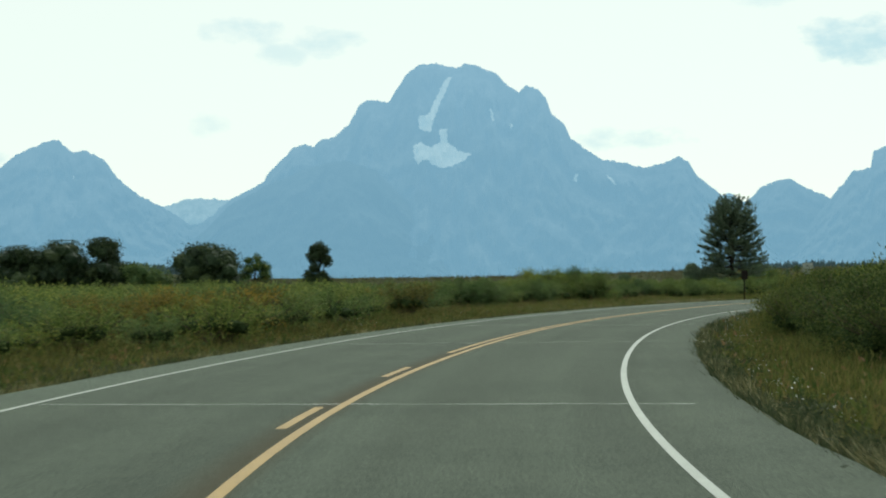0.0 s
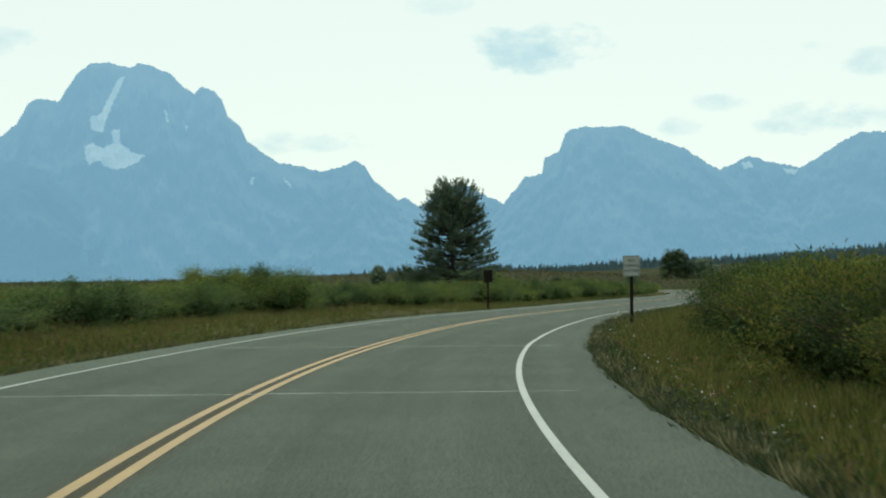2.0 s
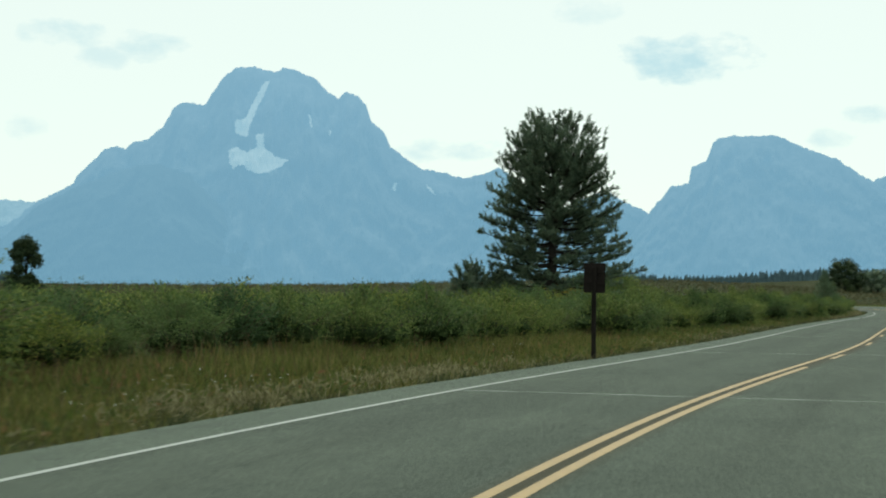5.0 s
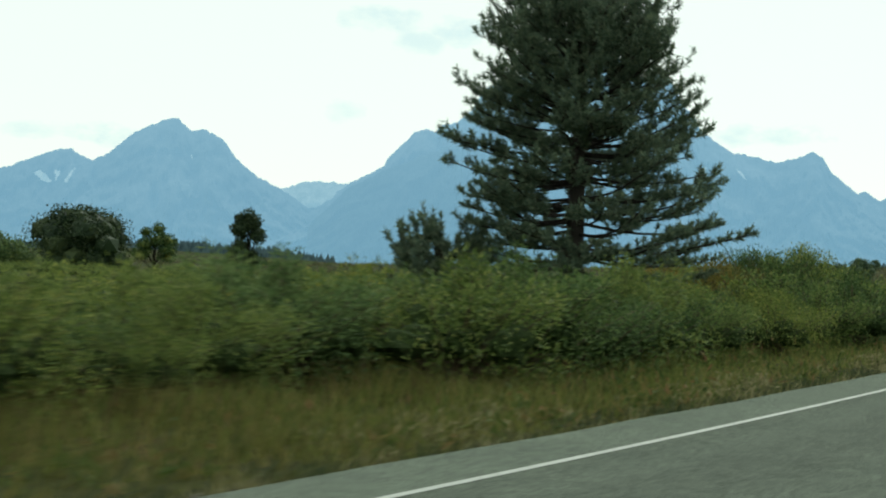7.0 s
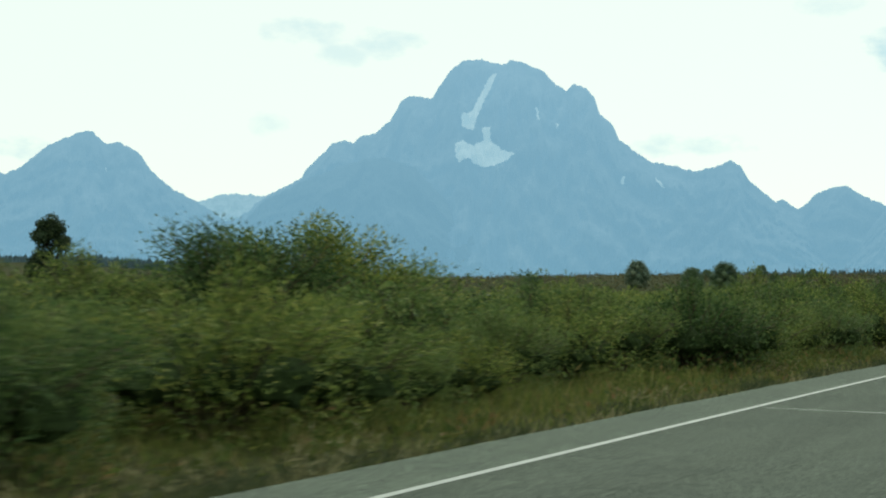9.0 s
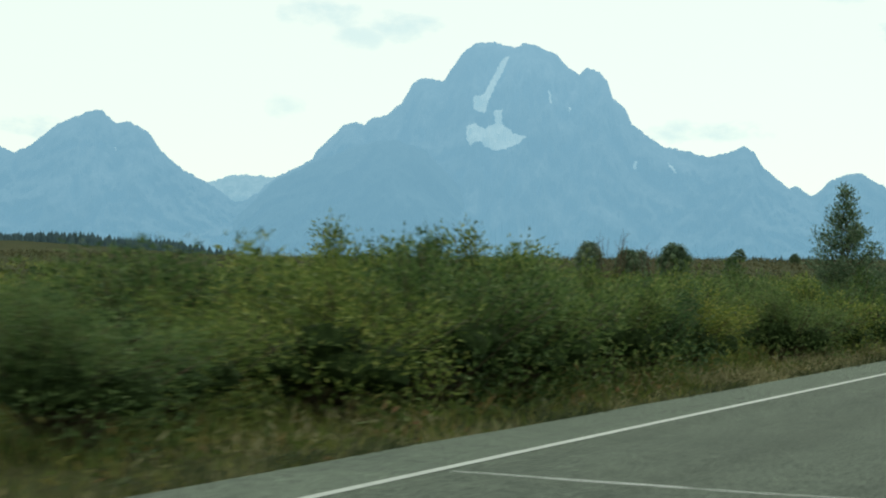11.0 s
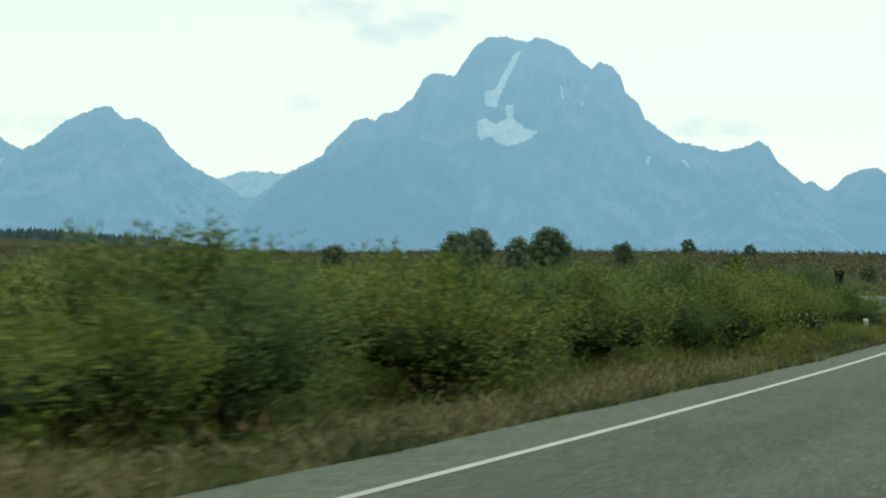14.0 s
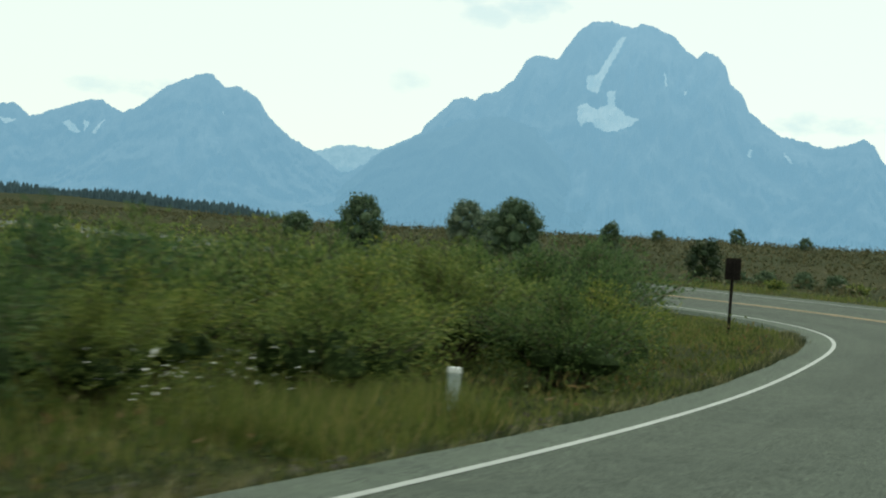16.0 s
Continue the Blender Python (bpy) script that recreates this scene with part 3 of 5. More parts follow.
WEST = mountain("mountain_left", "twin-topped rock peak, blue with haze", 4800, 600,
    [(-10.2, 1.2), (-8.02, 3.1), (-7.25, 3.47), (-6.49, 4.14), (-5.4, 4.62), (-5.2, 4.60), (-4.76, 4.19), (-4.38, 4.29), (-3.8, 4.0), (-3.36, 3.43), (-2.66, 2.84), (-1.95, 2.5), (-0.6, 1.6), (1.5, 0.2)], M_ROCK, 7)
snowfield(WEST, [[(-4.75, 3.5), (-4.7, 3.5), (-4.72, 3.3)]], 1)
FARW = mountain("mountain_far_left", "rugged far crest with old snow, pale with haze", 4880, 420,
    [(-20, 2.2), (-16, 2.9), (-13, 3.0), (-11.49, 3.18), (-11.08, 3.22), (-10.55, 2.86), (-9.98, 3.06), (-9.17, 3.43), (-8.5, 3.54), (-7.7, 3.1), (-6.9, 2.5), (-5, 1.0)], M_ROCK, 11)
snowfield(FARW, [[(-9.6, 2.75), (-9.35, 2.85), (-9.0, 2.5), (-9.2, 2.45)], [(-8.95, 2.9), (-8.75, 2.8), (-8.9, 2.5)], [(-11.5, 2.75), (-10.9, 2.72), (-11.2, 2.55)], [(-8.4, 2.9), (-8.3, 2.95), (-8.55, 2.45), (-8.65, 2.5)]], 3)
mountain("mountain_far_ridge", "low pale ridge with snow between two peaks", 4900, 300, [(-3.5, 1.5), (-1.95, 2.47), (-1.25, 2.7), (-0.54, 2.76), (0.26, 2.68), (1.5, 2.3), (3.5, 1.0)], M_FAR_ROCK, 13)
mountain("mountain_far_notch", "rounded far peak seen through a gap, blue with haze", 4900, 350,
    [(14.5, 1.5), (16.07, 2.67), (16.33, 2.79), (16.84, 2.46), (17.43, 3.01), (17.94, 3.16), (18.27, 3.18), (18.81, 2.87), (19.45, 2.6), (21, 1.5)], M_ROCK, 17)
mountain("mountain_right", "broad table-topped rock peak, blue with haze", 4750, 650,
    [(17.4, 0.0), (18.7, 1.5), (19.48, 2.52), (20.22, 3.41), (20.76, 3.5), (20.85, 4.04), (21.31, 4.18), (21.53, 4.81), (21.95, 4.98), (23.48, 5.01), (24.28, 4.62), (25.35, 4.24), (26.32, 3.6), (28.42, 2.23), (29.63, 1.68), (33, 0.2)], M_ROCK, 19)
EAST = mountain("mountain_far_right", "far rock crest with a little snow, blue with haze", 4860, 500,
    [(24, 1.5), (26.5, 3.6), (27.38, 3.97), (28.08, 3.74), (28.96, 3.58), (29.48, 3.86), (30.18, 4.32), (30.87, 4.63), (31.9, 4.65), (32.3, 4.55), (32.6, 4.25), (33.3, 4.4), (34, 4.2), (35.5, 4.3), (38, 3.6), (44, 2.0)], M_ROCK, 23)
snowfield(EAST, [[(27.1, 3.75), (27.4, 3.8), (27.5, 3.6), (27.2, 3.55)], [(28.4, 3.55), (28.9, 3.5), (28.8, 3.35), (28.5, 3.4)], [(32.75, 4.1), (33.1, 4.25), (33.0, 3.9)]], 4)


# ---- far woods ----
def far_woods():
    rg = np.random.RandomState(5)
    vs, fs = [], []
    ring = np.array([(math.cos(2 * math.pi * k / 6), math.sin(2 * math.pi * k / 6)) for k in range(6)])
    want = []
    for row in range(16):
        azim = np.arange(-26, 50, 0.08)
        want += [(a + rg.rand() * 0.08, 1400 + row * 13 + rg.rand() * 13) for a in azim]
    a, r = np.array(want).T
    keep = (hills(a) > 1.0 + rg.rand(len(a)) * 3) & (rg.rand(len(a)) < 0.85)
    a, r = a[keep], r[keep]
    x, y = r * np.sin(np.radians(a)), r * np.cos(np.radians(a))
    z = ground_z(x, y)
    for px, py, pz in zip(x, y, z):
        h = (3.8 + 4.6 * rg.rand() ** 2.2) * (1.0 + 0.3 * math.sin(px * 0.021 + py * 0.013) * math.sin(px * 0.057))
        w = h * (0.24 + 0.2 * rg.rand())
        b = len(vs)
        for lo, hi, ww in ((0.0, 0.7, 1.0), (0.38, 1.0, 0.62)):
            b = len(vs)
            vs += [(px + ww * w * cx, py + ww * w * cy, pz + h * lo) for cx, cy in ring] + [(px, py, pz + h * hi)]
            fs += [(b + k, b + (k + 1) % 6, b + 6) for k in range(6)]
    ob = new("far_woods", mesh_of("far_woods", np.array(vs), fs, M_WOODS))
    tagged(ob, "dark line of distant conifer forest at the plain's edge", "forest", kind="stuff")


far_woods()


# ---- plants ----
ICO = {}
for level in (1, 2):
    bm = bmesh.new()
    bmesh.ops.create_icosphere(bm, subdivisions=level, radius=1.0)
    ICO[level] = (np.array([tuple(v.co) for v in bm.verts]), np.array([[v.index for v in f.verts] for f in bm.faces]))
    bm.free()


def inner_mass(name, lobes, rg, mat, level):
    """Lumpy cores of a mound's lobes, standing in for the twigs and leaves inside."""
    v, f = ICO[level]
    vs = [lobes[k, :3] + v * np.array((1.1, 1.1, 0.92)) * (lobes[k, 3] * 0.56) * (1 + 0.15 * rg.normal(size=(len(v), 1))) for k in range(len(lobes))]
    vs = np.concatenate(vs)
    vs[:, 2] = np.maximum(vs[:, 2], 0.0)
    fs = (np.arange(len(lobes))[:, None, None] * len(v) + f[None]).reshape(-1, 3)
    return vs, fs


def stem_leaves(rg, stems, leaves, height, spread, bushy=0.15):
    """Arching stems in boughs from one root, and the leaves along them; also the lobes for the dark-painted inner
    cores.
    """
    wood, at, along, lobes = [], [], [], []
    each = leaves // stems
    boughs = 9
    aim = []
    for b in range(boughs):
        q = 0.12 if b == 0 else 0.45 + 0.5 * rg.rand()
        aim.append((b * 2.399 + rg.normal(0, 0.25), q, rg.uniform(0.86, 1.02) * (1.0 - 0.36 * q ** 2)))
    for i in range(stems):
        a0, q0, h0 = aim[i % boughs]
        a, q = a0 + rg.normal(0, 0.3), abs(q0 + rg.normal(0, 0.15))
        out = np.array((math.cos(a), math.sin(a), 0.0))
        top = height * h0 * rg.uniform(0.84, 1.0)
        k = np.linspace(0, 1, 6)
        p = out[None] * (spread * q * (0.12 + 0.88 * k ** 1.15))[:, None] + np.array((0, 0, top))[None] * (k ** 0.9)[:, None]
        p += np.cumsum(rg.normal(0, 0.018, (6, 3)), 0) * k[:, None]
        wood.append((p, 0.011 * (1 - 0.85 * k) + 0.0015, 3))
        # leaves sit thick on side twigs, thinning to the tip
        kk = 0.3 + 0.72 * rg.rand(each) ** 0.75
        q3 = np.stack([np.interp(np.minimum(kk, 1.0), k, p[:, c]) for c in range(3)], 1)
        tan = np.stack([np.interp(kk, k, np.gradient(p[:, c])) for c in range(3)], 1)
        tan /= np.linalg.norm(tan, axis=1, keepdims=True)
        side = rg.normal(size=(each, 3))
        side /= np.linalg.norm(side, axis=1, keepdims=True)
        off = bushy * height * (1.45 - 0.75 * kk) * rg.rand(each) ** 0.45
        at.append(q3 + side * off[:, None])
        along.append(tan * 0.6 + side * 0.7 + rg.normal(0, 0.3, (each, 3)))
        if i % 4 == 0:
            lobes.append((*(p[3] * (0.9, 0.9, 0.85)), height * rg.uniform(0.17, 0.26)))
    # a skirt of leafy side shoots near the ground
    n = leaves // 7
    a, q = rg.uniform(0, 6.28, n), spread * rg.uniform(0.5, 0.95, n)
    at.append(np.stack([q * np.cos(a), q * np.sin(a), height * 0.38 * rg.rand(n)], 1))
    along.append(rg.normal(size=(n, 3)) + np.array((0, 0, 0.8)))
    at, along = np.concatenate(at), np.concatenate(along)
    ok = at[:, 2] > 0.02
    return wood, at[ok], along[ok], np.array(lobes)


def willow(name, seed, stems, leaves, leaf, mat, height=1.5, spread=1.15, level=2, bushy=0.15):
    rg = np.random.RandomState(seed)
    root = new(name)
    wood, at, along, lobes = stem_leaves(rg, stems, leaves, height, spread, bushy)
    n = len(at)
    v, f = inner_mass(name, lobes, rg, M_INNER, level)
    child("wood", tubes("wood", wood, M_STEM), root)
    child("inner_foliage", mesh_of("inner_foliage", v, f, M_INNER), root, "inner leaf and twig cores, shade put into their dark colour")
    child("foliage", wedges("foliage", at, along, leaf * rg.uniform(0.6, 1.3, n), leaf * 0.4 * rg.uniform(0.7, 1.2, n), mat, rg), root)
    return root


def scatter_things(makers, spots, category, group, sink=0.03):
    """Copies of a few built plants at (x, y, scale, turn, kind)."""
    first = set()
    z = ground_z(np.array([p[0] for p in spots]), np.array([p[1] for p in spots]))
    for (x, y, size, turn, kind), gz in zip(spots, z):
        m = pose(x, y, float(gz) - sink, 0, 0, turn)
        src, lab = makers[kind]
        if src.name not in first:
            first.add(src.name)
            tagged(src, lab, category, group)
            src.matrix_basis = m
            ob = src
        else:
            ob = copy_thing(src, m)
        ob.scale = (size * 1.08, size * 1.08, size)


FRONT_S = [0, 28, 42, 60, 90, 108, 122, 136, 148, 165, 185, 200, 214, 230, 242, 256, 266, 284]
FRONT_LAT = [-6.6, -6.8, -7.4, -9.5, -10.5, -9.0, -7.6, -7.2, -7.0, -6.7, -6.0, -5.8, -5.9, -6.1, -6.5, -6.6, -7.5, -9.0]
TALL_S = [0, 22, 34, 44, 60, 78, 92, 105, 120, 130, 148, 158, 185, 202, 210, 225, 237, 255, 284]
TALL = [0.75, 0.8, 1.02, 1.02, 0.97, 1.0, 1.05, 1.0, 1.04, 1.04, 0.97, 0.93, 0.96, 1.05, 1.0, 1.0, 1.0, 1.04, 1.04]


def front(s):
    return float(np.interp(s, FRONT_S, FRONT_LAT))


def tall(s):
    return float(np.interp(s, TALL_S, TALL))


def rows_left(rg, s0, s1, r0, r1, gap, kinds, keep=1.0, size=1.0):
    """Rows of shrubs outside the bend, the first along the thicket's front edge."""
    out = []
    for row in range(r0, r1):
        s = s0 + rg.rand() * gap
        while s < s1:
            if rg.rand() < keep:
                x, y = road_xy(s, front(s) - 0.9 - row * gap + rg.normal(0, gap * 0.22))
                wave = 1.0 + 0.13 * math.sin(s * 0.31 + row * 0.5) + 0.16 * math.sin(s * 0.83 + row * 0.4)
                grown = tall(s) * wave * rg.uniform(0.78, 1.14)
                out.append((float(x), float(y), size * min(grown, 1.06 if s < 112 else 1.18), rg.uniform(0, 360), kinds[rg.randint(len(kinds))]))
            s += gap * rg.uniform(0.75, 1.25)
    return out


def rows_right(rg, s0, s1, lat0, rows, gap, kinds, size, keep=1.0):
    out = []
    for row in range(rows):
        s = s0 + rg.rand() * gap
        while s < s1:
            if rg.rand() < keep:
                x, y = road_xy(s, lat0 + row * gap + rg.normal(0, gap * 0.2) + float(np.interp(s, [0, 30, 44, 52, 58, 64, 72, 80, 95, 112], [-0.9, -0.8, -0.7, -0.9, -0.6, 1.5, 1.4, 1.3, 0.3, -0.9])))
                out.append((float(x), float(y), size * float(np.interp(s, [0, 52, 60, 112], [1, 1, 1.1, 1.1])) * rg.uniform(0.76, 1.18), rg.uniform(0, 360), kinds[rg.randint(len(kinds))]))
            s += gap * rg.uniform(0.75, 1.25)
    return out


rg = np.random.RandomState(11)
NEAR = [(willow("willow_shrub", 21 + i, 76, 8000, 0.066, m, 1.55, 1.2), lab) for i, (m, lab) in enumerate((
    (M_WILLOW, "dense yellow-green willow shrub beside the road"), (M_WILLOW, "bushy olive willow shrub beside the road"), (M_GREY_WILLOW, "grey-green willow shrub beside the road"),
    (M_WILLOW, "tall-stemmed yellow-green willow shrub by the road")))]
NEAR += [(willow("willow_shrub", 25 + i, 130, 14000, 0.054, m, 1.5, 1.25, 2, 0.21), lab) for i, (m, lab) in enumerate((
    (M_OLIVE, "dark olive willow shrub on the inner verge"), (M_OLIVE, "dark rounded willow shrub on the inner verge"), (M_AUTUMN, "willow shrub turning gold above green neighbours")))]
NEAR.append((willow("willow_shrub", 28, 130, 16000, 0.056, M_WILLOW, 1.5, 1.25, 2, 0.22), "tall dome-shaped willow shrub above its neighbours"))
SECOND = [(willow("willow_shrub", 31 + i, 60, 3800, 0.082, m, 1.5, 1.25, 1), lab) for i, (m, lab) in enumerate((
    (M_WILLOW, "yellow-green willow shrub behind the front row"), (M_GREY_WILLOW, "grey-green willow shrub behind the front row"), (M_WILLOW, "olive willow shrub behind the front row"), (M_OLIVE, "dark olive willow shrub behind the inner front row")))]
MID = [(willow("willow_bush", 41 + i, 60, 3800, 0.085, m, 1.5, 1.4, 1), lab) for i, (m, lab) in enumerate((
    (M_WILLOW, "rounded yellow-green willow bush on the plain"), (M_GREY_WILLOW, "grey-green willow bush on the plain"), (M_WILLOW, "low olive willow bush on the plain"),
    (M_AUTUMN, "willow bush turning orange and gold"), (M_OLIVE, "dark olive willow bush on the plain")))]

near_spots = rows_left(rg, 64, 272, 0, 1, 1.95, [0, 0, 1, 2, 3]) + rows_right(rg, 6, 112, 8.9, 1, 2.6, [4, 5, 4, 5], 1.08)
second_spots = rows_left(rg, 64, 274, 1, 2, 2.0, [0, 1, 2, 0]) + rows_right(rg, 6, 62, 10.9, 1, 2.0, [3, 3, 3, 2], 1.22)
# single taller shrubs
for x, y, size, kind in ((61.9, 160.1, 1.9, 7), (60.2, 158.2, 1.8, 7), (63.4, 161.6, 1.35, 7), (57.5, 156.5, 1.4, 1), (24.7, 87.6, 1.45, 7), (24.0, 89.6, 1.58, 7), (22.9, 88.0, 1.45, 0), (22.0, 91.0, 1.5, 7),
                         (117.6, 247.6, 1.3, 2), (117.0, 244.6, 1.3, 2), (116.2, 241.8, 1.2, 1), (116.5, 239.6, 0.95, 0), (115.9, 236.6, 0.95, 1), (115.0, 243.0, 1.2, 0), (113.6, 240.0, 1.1, 1), (54.2, 146.0, 1.5, 6), (55.4, 146.6, 1.4, 6), (76.7, 176.3, 1.35, 3), (78.2, 176.7, 1.3, 3), (78.9, 176.2, 1.36, 3), (83.8, 188.6, 0.95, 0)):
    near_spots.append((x, y, size, rg.uniform(0, 360), kind))
for along, across, size in ((50.3, 9.1, 1.32), (47.6, 10.0, 1.22)):
    x, y = road_xy(along, across)
    near_spots.append((float(x), float(y), size, along * 40, 7))
second_spots = [p for p in second_spots if math.hypot(p[0] - 88.7, p[1] - 186.2) > 1.7]
near_spots = [(p[0], p[1], min(p[2], 0.72), p[3], p[4]) if math.hypot(p[0] - 88.7, p[1] - 186.2) < 2.2 else p for p in near_spots if math.hypot(p[0] - 88.7, p[1] - 186.2) > 0.8]
mid_spots = rows_left(rg, -2, 64, 0, 3, 2.7, [0, 1, 1, 2, 1, 2, 0, 1, 2, 3])
for along, across, size in ((27.0, -7.3, 1.0), (29.4, -7.6, 1.05), (25.2, -8.6, 0.98), (23.0, -9.4, 0.85)):
    x, y = road_xy(along, across)
    mid_spots.append((float(x), float(y), size, along * 40, 3))
mid_spots += rows_right(rg, 62, 112, 11.2, 1, 2.4, [4, 4, 0], 1.12) + rows_right(rg, 6, 112, 12.8, 2, 3.0, [4, 4, 2, 4], 1.18)
scatter_things(NEAR, near_spots, "shrub", "willow shrubs beside the road")
scatter_things(SECOND, second_spots, "shrub", "willow shrubs beside the road")
scatter_things(MID, mid_spots, "bush", "willow bushes on the plain")


def thicket(name, spots, leaves, leaf, mat, label, seed):
    """The uncounted willows farther from the road, joined."""
    rg = np.random.RandomState(seed)
    shapes = []
    for i in range(6):
        _, q, d, lobes = stem_leaves(rg, 40, leaves, 1.5, 1.5)
        shapes.append((q, d) + inner_mass(name, lobes, rg, M_INNER, 1))
    x, y = np.array([p[0] for p in spots]), np.array([p[1] for p in spots])
    z = ground_z(x, y)
    at, along, core, tri, count = [], [], [], [], 0
    for (px, py, size, turn, kind), pz in zip(spots, z):
        q, d, v, f = shapes[rg.randint(6)]
        c, s = math.cos(radians(turn)), math.sin(radians(turn))
        m = np.array(((c, -s, 0), (s, c, 0), (0, 0, 1)))
        at.append(q @ m.T * size + (px, py, pz - 0.03))
        along.append(d @ m.T)
        core.append(v @ m.T * size + (px, py, pz - 0.03))
        tri.append(f + count)
        count += len(v)
    at, along = np.concatenate(at), np.concatenate(along)
    n = len(at)
    ob = new(name, wedges(name, at, along, leaf * rg.uniform(0.55, 1.25, n), leaf * 0.45 * rg.uniform(0.7, 1.2, n), mat, rg))
    tagged(ob, label, "thicket", kind="stuff")
    child("inner_foliage", mesh_of("inner_foliage", np.concatenate(core), np.concatenate(tri), M_INNER), ob, "inner leaf and twig cores, shade put into their dark colour")


far_spots = rows_left(rg, -2, 64, 3, 9, 2.8, [0]) + rows_left(rg, 64, 290, 2, 9, 2.8, [0], 0.92, 0.92)
far_spots += rows_left(rg, 40, 300, 9, 22, 5.0, [0], 0.42, 0.9)
far_spots += rows_right(rg, 6, 110, 18.8, 5, 3.2, [0], 1.15) + rows_right(rg, 110, 255, 8.8, 5, 3.2, [0], 0.85, 0.85) + rows_right(rg, 255, 330, 9.5, 4, 4.5, [0], 0.42, 0.18)
thicket("willow_thicket", far_spots[0::3] + far_spots[1::3], 430, 0.125, M_WILLOW, "yellow-green willow thicket spreading over the plain", 6)
thicket("willow_thicket", far_spots[2::3], 430, 0.125, M_GREY_WILLOW, "grey-green willow thicket spreading over the plain", 7)


def pine(name, seed, height, width):
    """A broad open-grown pine: tapering trunk, a domed crown of limbs that turn up, plumes of needles."""
    rg = np.random.RandomState(seed)
    root = new(name)
    t = np.linspace(0, 1, 12)
    trunk = np.stack([0.12 * np.sin(t * 4), 0.1 * np.sin(t * 3 + 1), height * 0.95 * t - 0.3 * (1 - t)], 1)
    child("trunk", tubes("trunk", [(trunk, 0.24 * (1 - t) ** 0.8 + 0.02, 10)], M_BARK), root, "grey-brown scaly trunk")
    limbs, at, along = [], [], []
    count = 250 if height > 4 else 50
    up = np.array((0, 0, 1.0))
    for i in range(count):
        # each limb aims at a place on the crown's dome, or somewhat inside it
        u = 0.13 + 0.86 * ((i + 0.5) / count) ** 0.8
        env = width * 0.5 * np.interp(u, [0.1, 0.2, 0.3, 0.41, 0.55, 0.69, 0.8, 0.89, 0.96, 1.0], [0.8, 1.05, 1.04, 0.98, 0.91, 0.85, 0.73, 0.58, 0.4, 0.18])
        a = i * 2.399 + rg.normal(0, 0.4)
        low = u < 0.36
        env *= 1 + 0.45 * math.cos(a + 0.7) * max(0.0, 1 - 1.9 * u)
        reach = env * (rg.uniform(0.75, 1.0) if low else rg.uniform(0.3, 1.0) ** 0.45)
        rise = reach * (np.interp(u, [0.1, 0.3, 0.55, 0.8, 1], [-0.04, 0.04, 0.16, 0.5, 1.9]) + rg.normal(0, 0.07))
        foot = max(height * u - rise, height * 0.07)
        rise = height * u - foot
        k = np.linspace(0, 1, 8)
        zz = foot + rise * k ** 1.2 - 0.07 * reach * np.sin(k * 3.1)
        bend = np.cumsum(rg.normal(0, 0.06, 8)) * k
        f0 = min(foot / height, 0.93)
        c0 = np.array([np.interp(f0, t, trunk[:, 0]), np.interp(f0, t, trunk[:, 1])])
        p = np.stack([c0[0] + reach * k * np.cos(a + bend), c0[1] + reach * k * np.sin(a + bend), zz], 1)
        limbs.append((p, 0.04 * (1 - 0.8 * k) * (1.2 - 0.8 * u) * min(1.0, height / 6) + 0.004, 5))
        out = np.array((math.cos(a), math.sin(a), 0.0))
        across = np.array((-math.sin(a), math.cos(a), 0.0))
        for j in range(int(7 + (5.0 if low else 6.0) * reach)):
            # a plume: a branchlet that sweeps out and up, bushy with needles
            kk = 1.0 if j == 0 else rg.uniform(0.4 if low else 0.25, 1.0) ** 0.75
            q = np.array([np.interp(kk, k, p[:, c]) for c in range(3)])
            sw = 0.0 if j == 0 else rg.uniform(-1.3, 1.3)
            go = out * (1 - 0.4 * abs(sw)) + across * sw
            go /= np.linalg.norm(go)
            ln = rg.uniform(0.35, 0.85) * (1.1 - 0.45 * kk) * min(1.0, 0.4 + reach / 3)
            e = np.linspace(0, 1, 5)[:, None]
            lift = np.interp(u, [0.1, 0.5, 1.0], [0.25, 0.5, 1.0]) * rg.uniform(0.3, 1.5)
            twig = q + go * ln * e * (1 - 0.3 * e) + up * ln * (lift * e ** 1.6)
            limbs.append((twig, 0.008 * (1 - 0.6 * e[:, 0]), 3))
            n = 37
            f = (0.3 + 0.7 * rg.rand(n) ** 0.7) * 4 * 0.999
            fi = f.astype(int)
            seg = twig[1:] - twig[:-1]
            ax = seg[fi] / np.linalg.norm(seg[fi], axis=1, keepdims=True)
            at.append(twig[fi] + seg[fi] * (f - fi)[:, None])
            along.append(ax * 0.75 + rg.normal(size=(n, 3)) * 0.6)
    at, along = np.concatenate(at), np.concatenate(along)
    n = len(at)
    child("branch_work", tubes("branch_work", limbs, M_BARK), root, "dark spreading limbs")
    child("needles", wedges("needles", at, along, rg.uniform(0.1, 0.18, n), rg.uniform(0.022, 0.036, n), M_PINE, rg), root, "dark green needle plumes")
    return root


big = pine("pine_tree", 4, 8.95, 6.15)
big.matrix_basis = pose(48.98, 133.0, gz1(48.98, 133.0) - 0.05, 0, 0, 40)
low = pine("young_pine", 9, 2.6, 3.0)
low.matrix_basis = pose(46.0, 133.8, gz1(46.0, 133.8) - 0.05, 0, 0, 10)
tagged(low, "low spreading dark green young pine beside the large one", "tree")
tagged(big, "large dark green open-grown pine standing among willows", "tree")


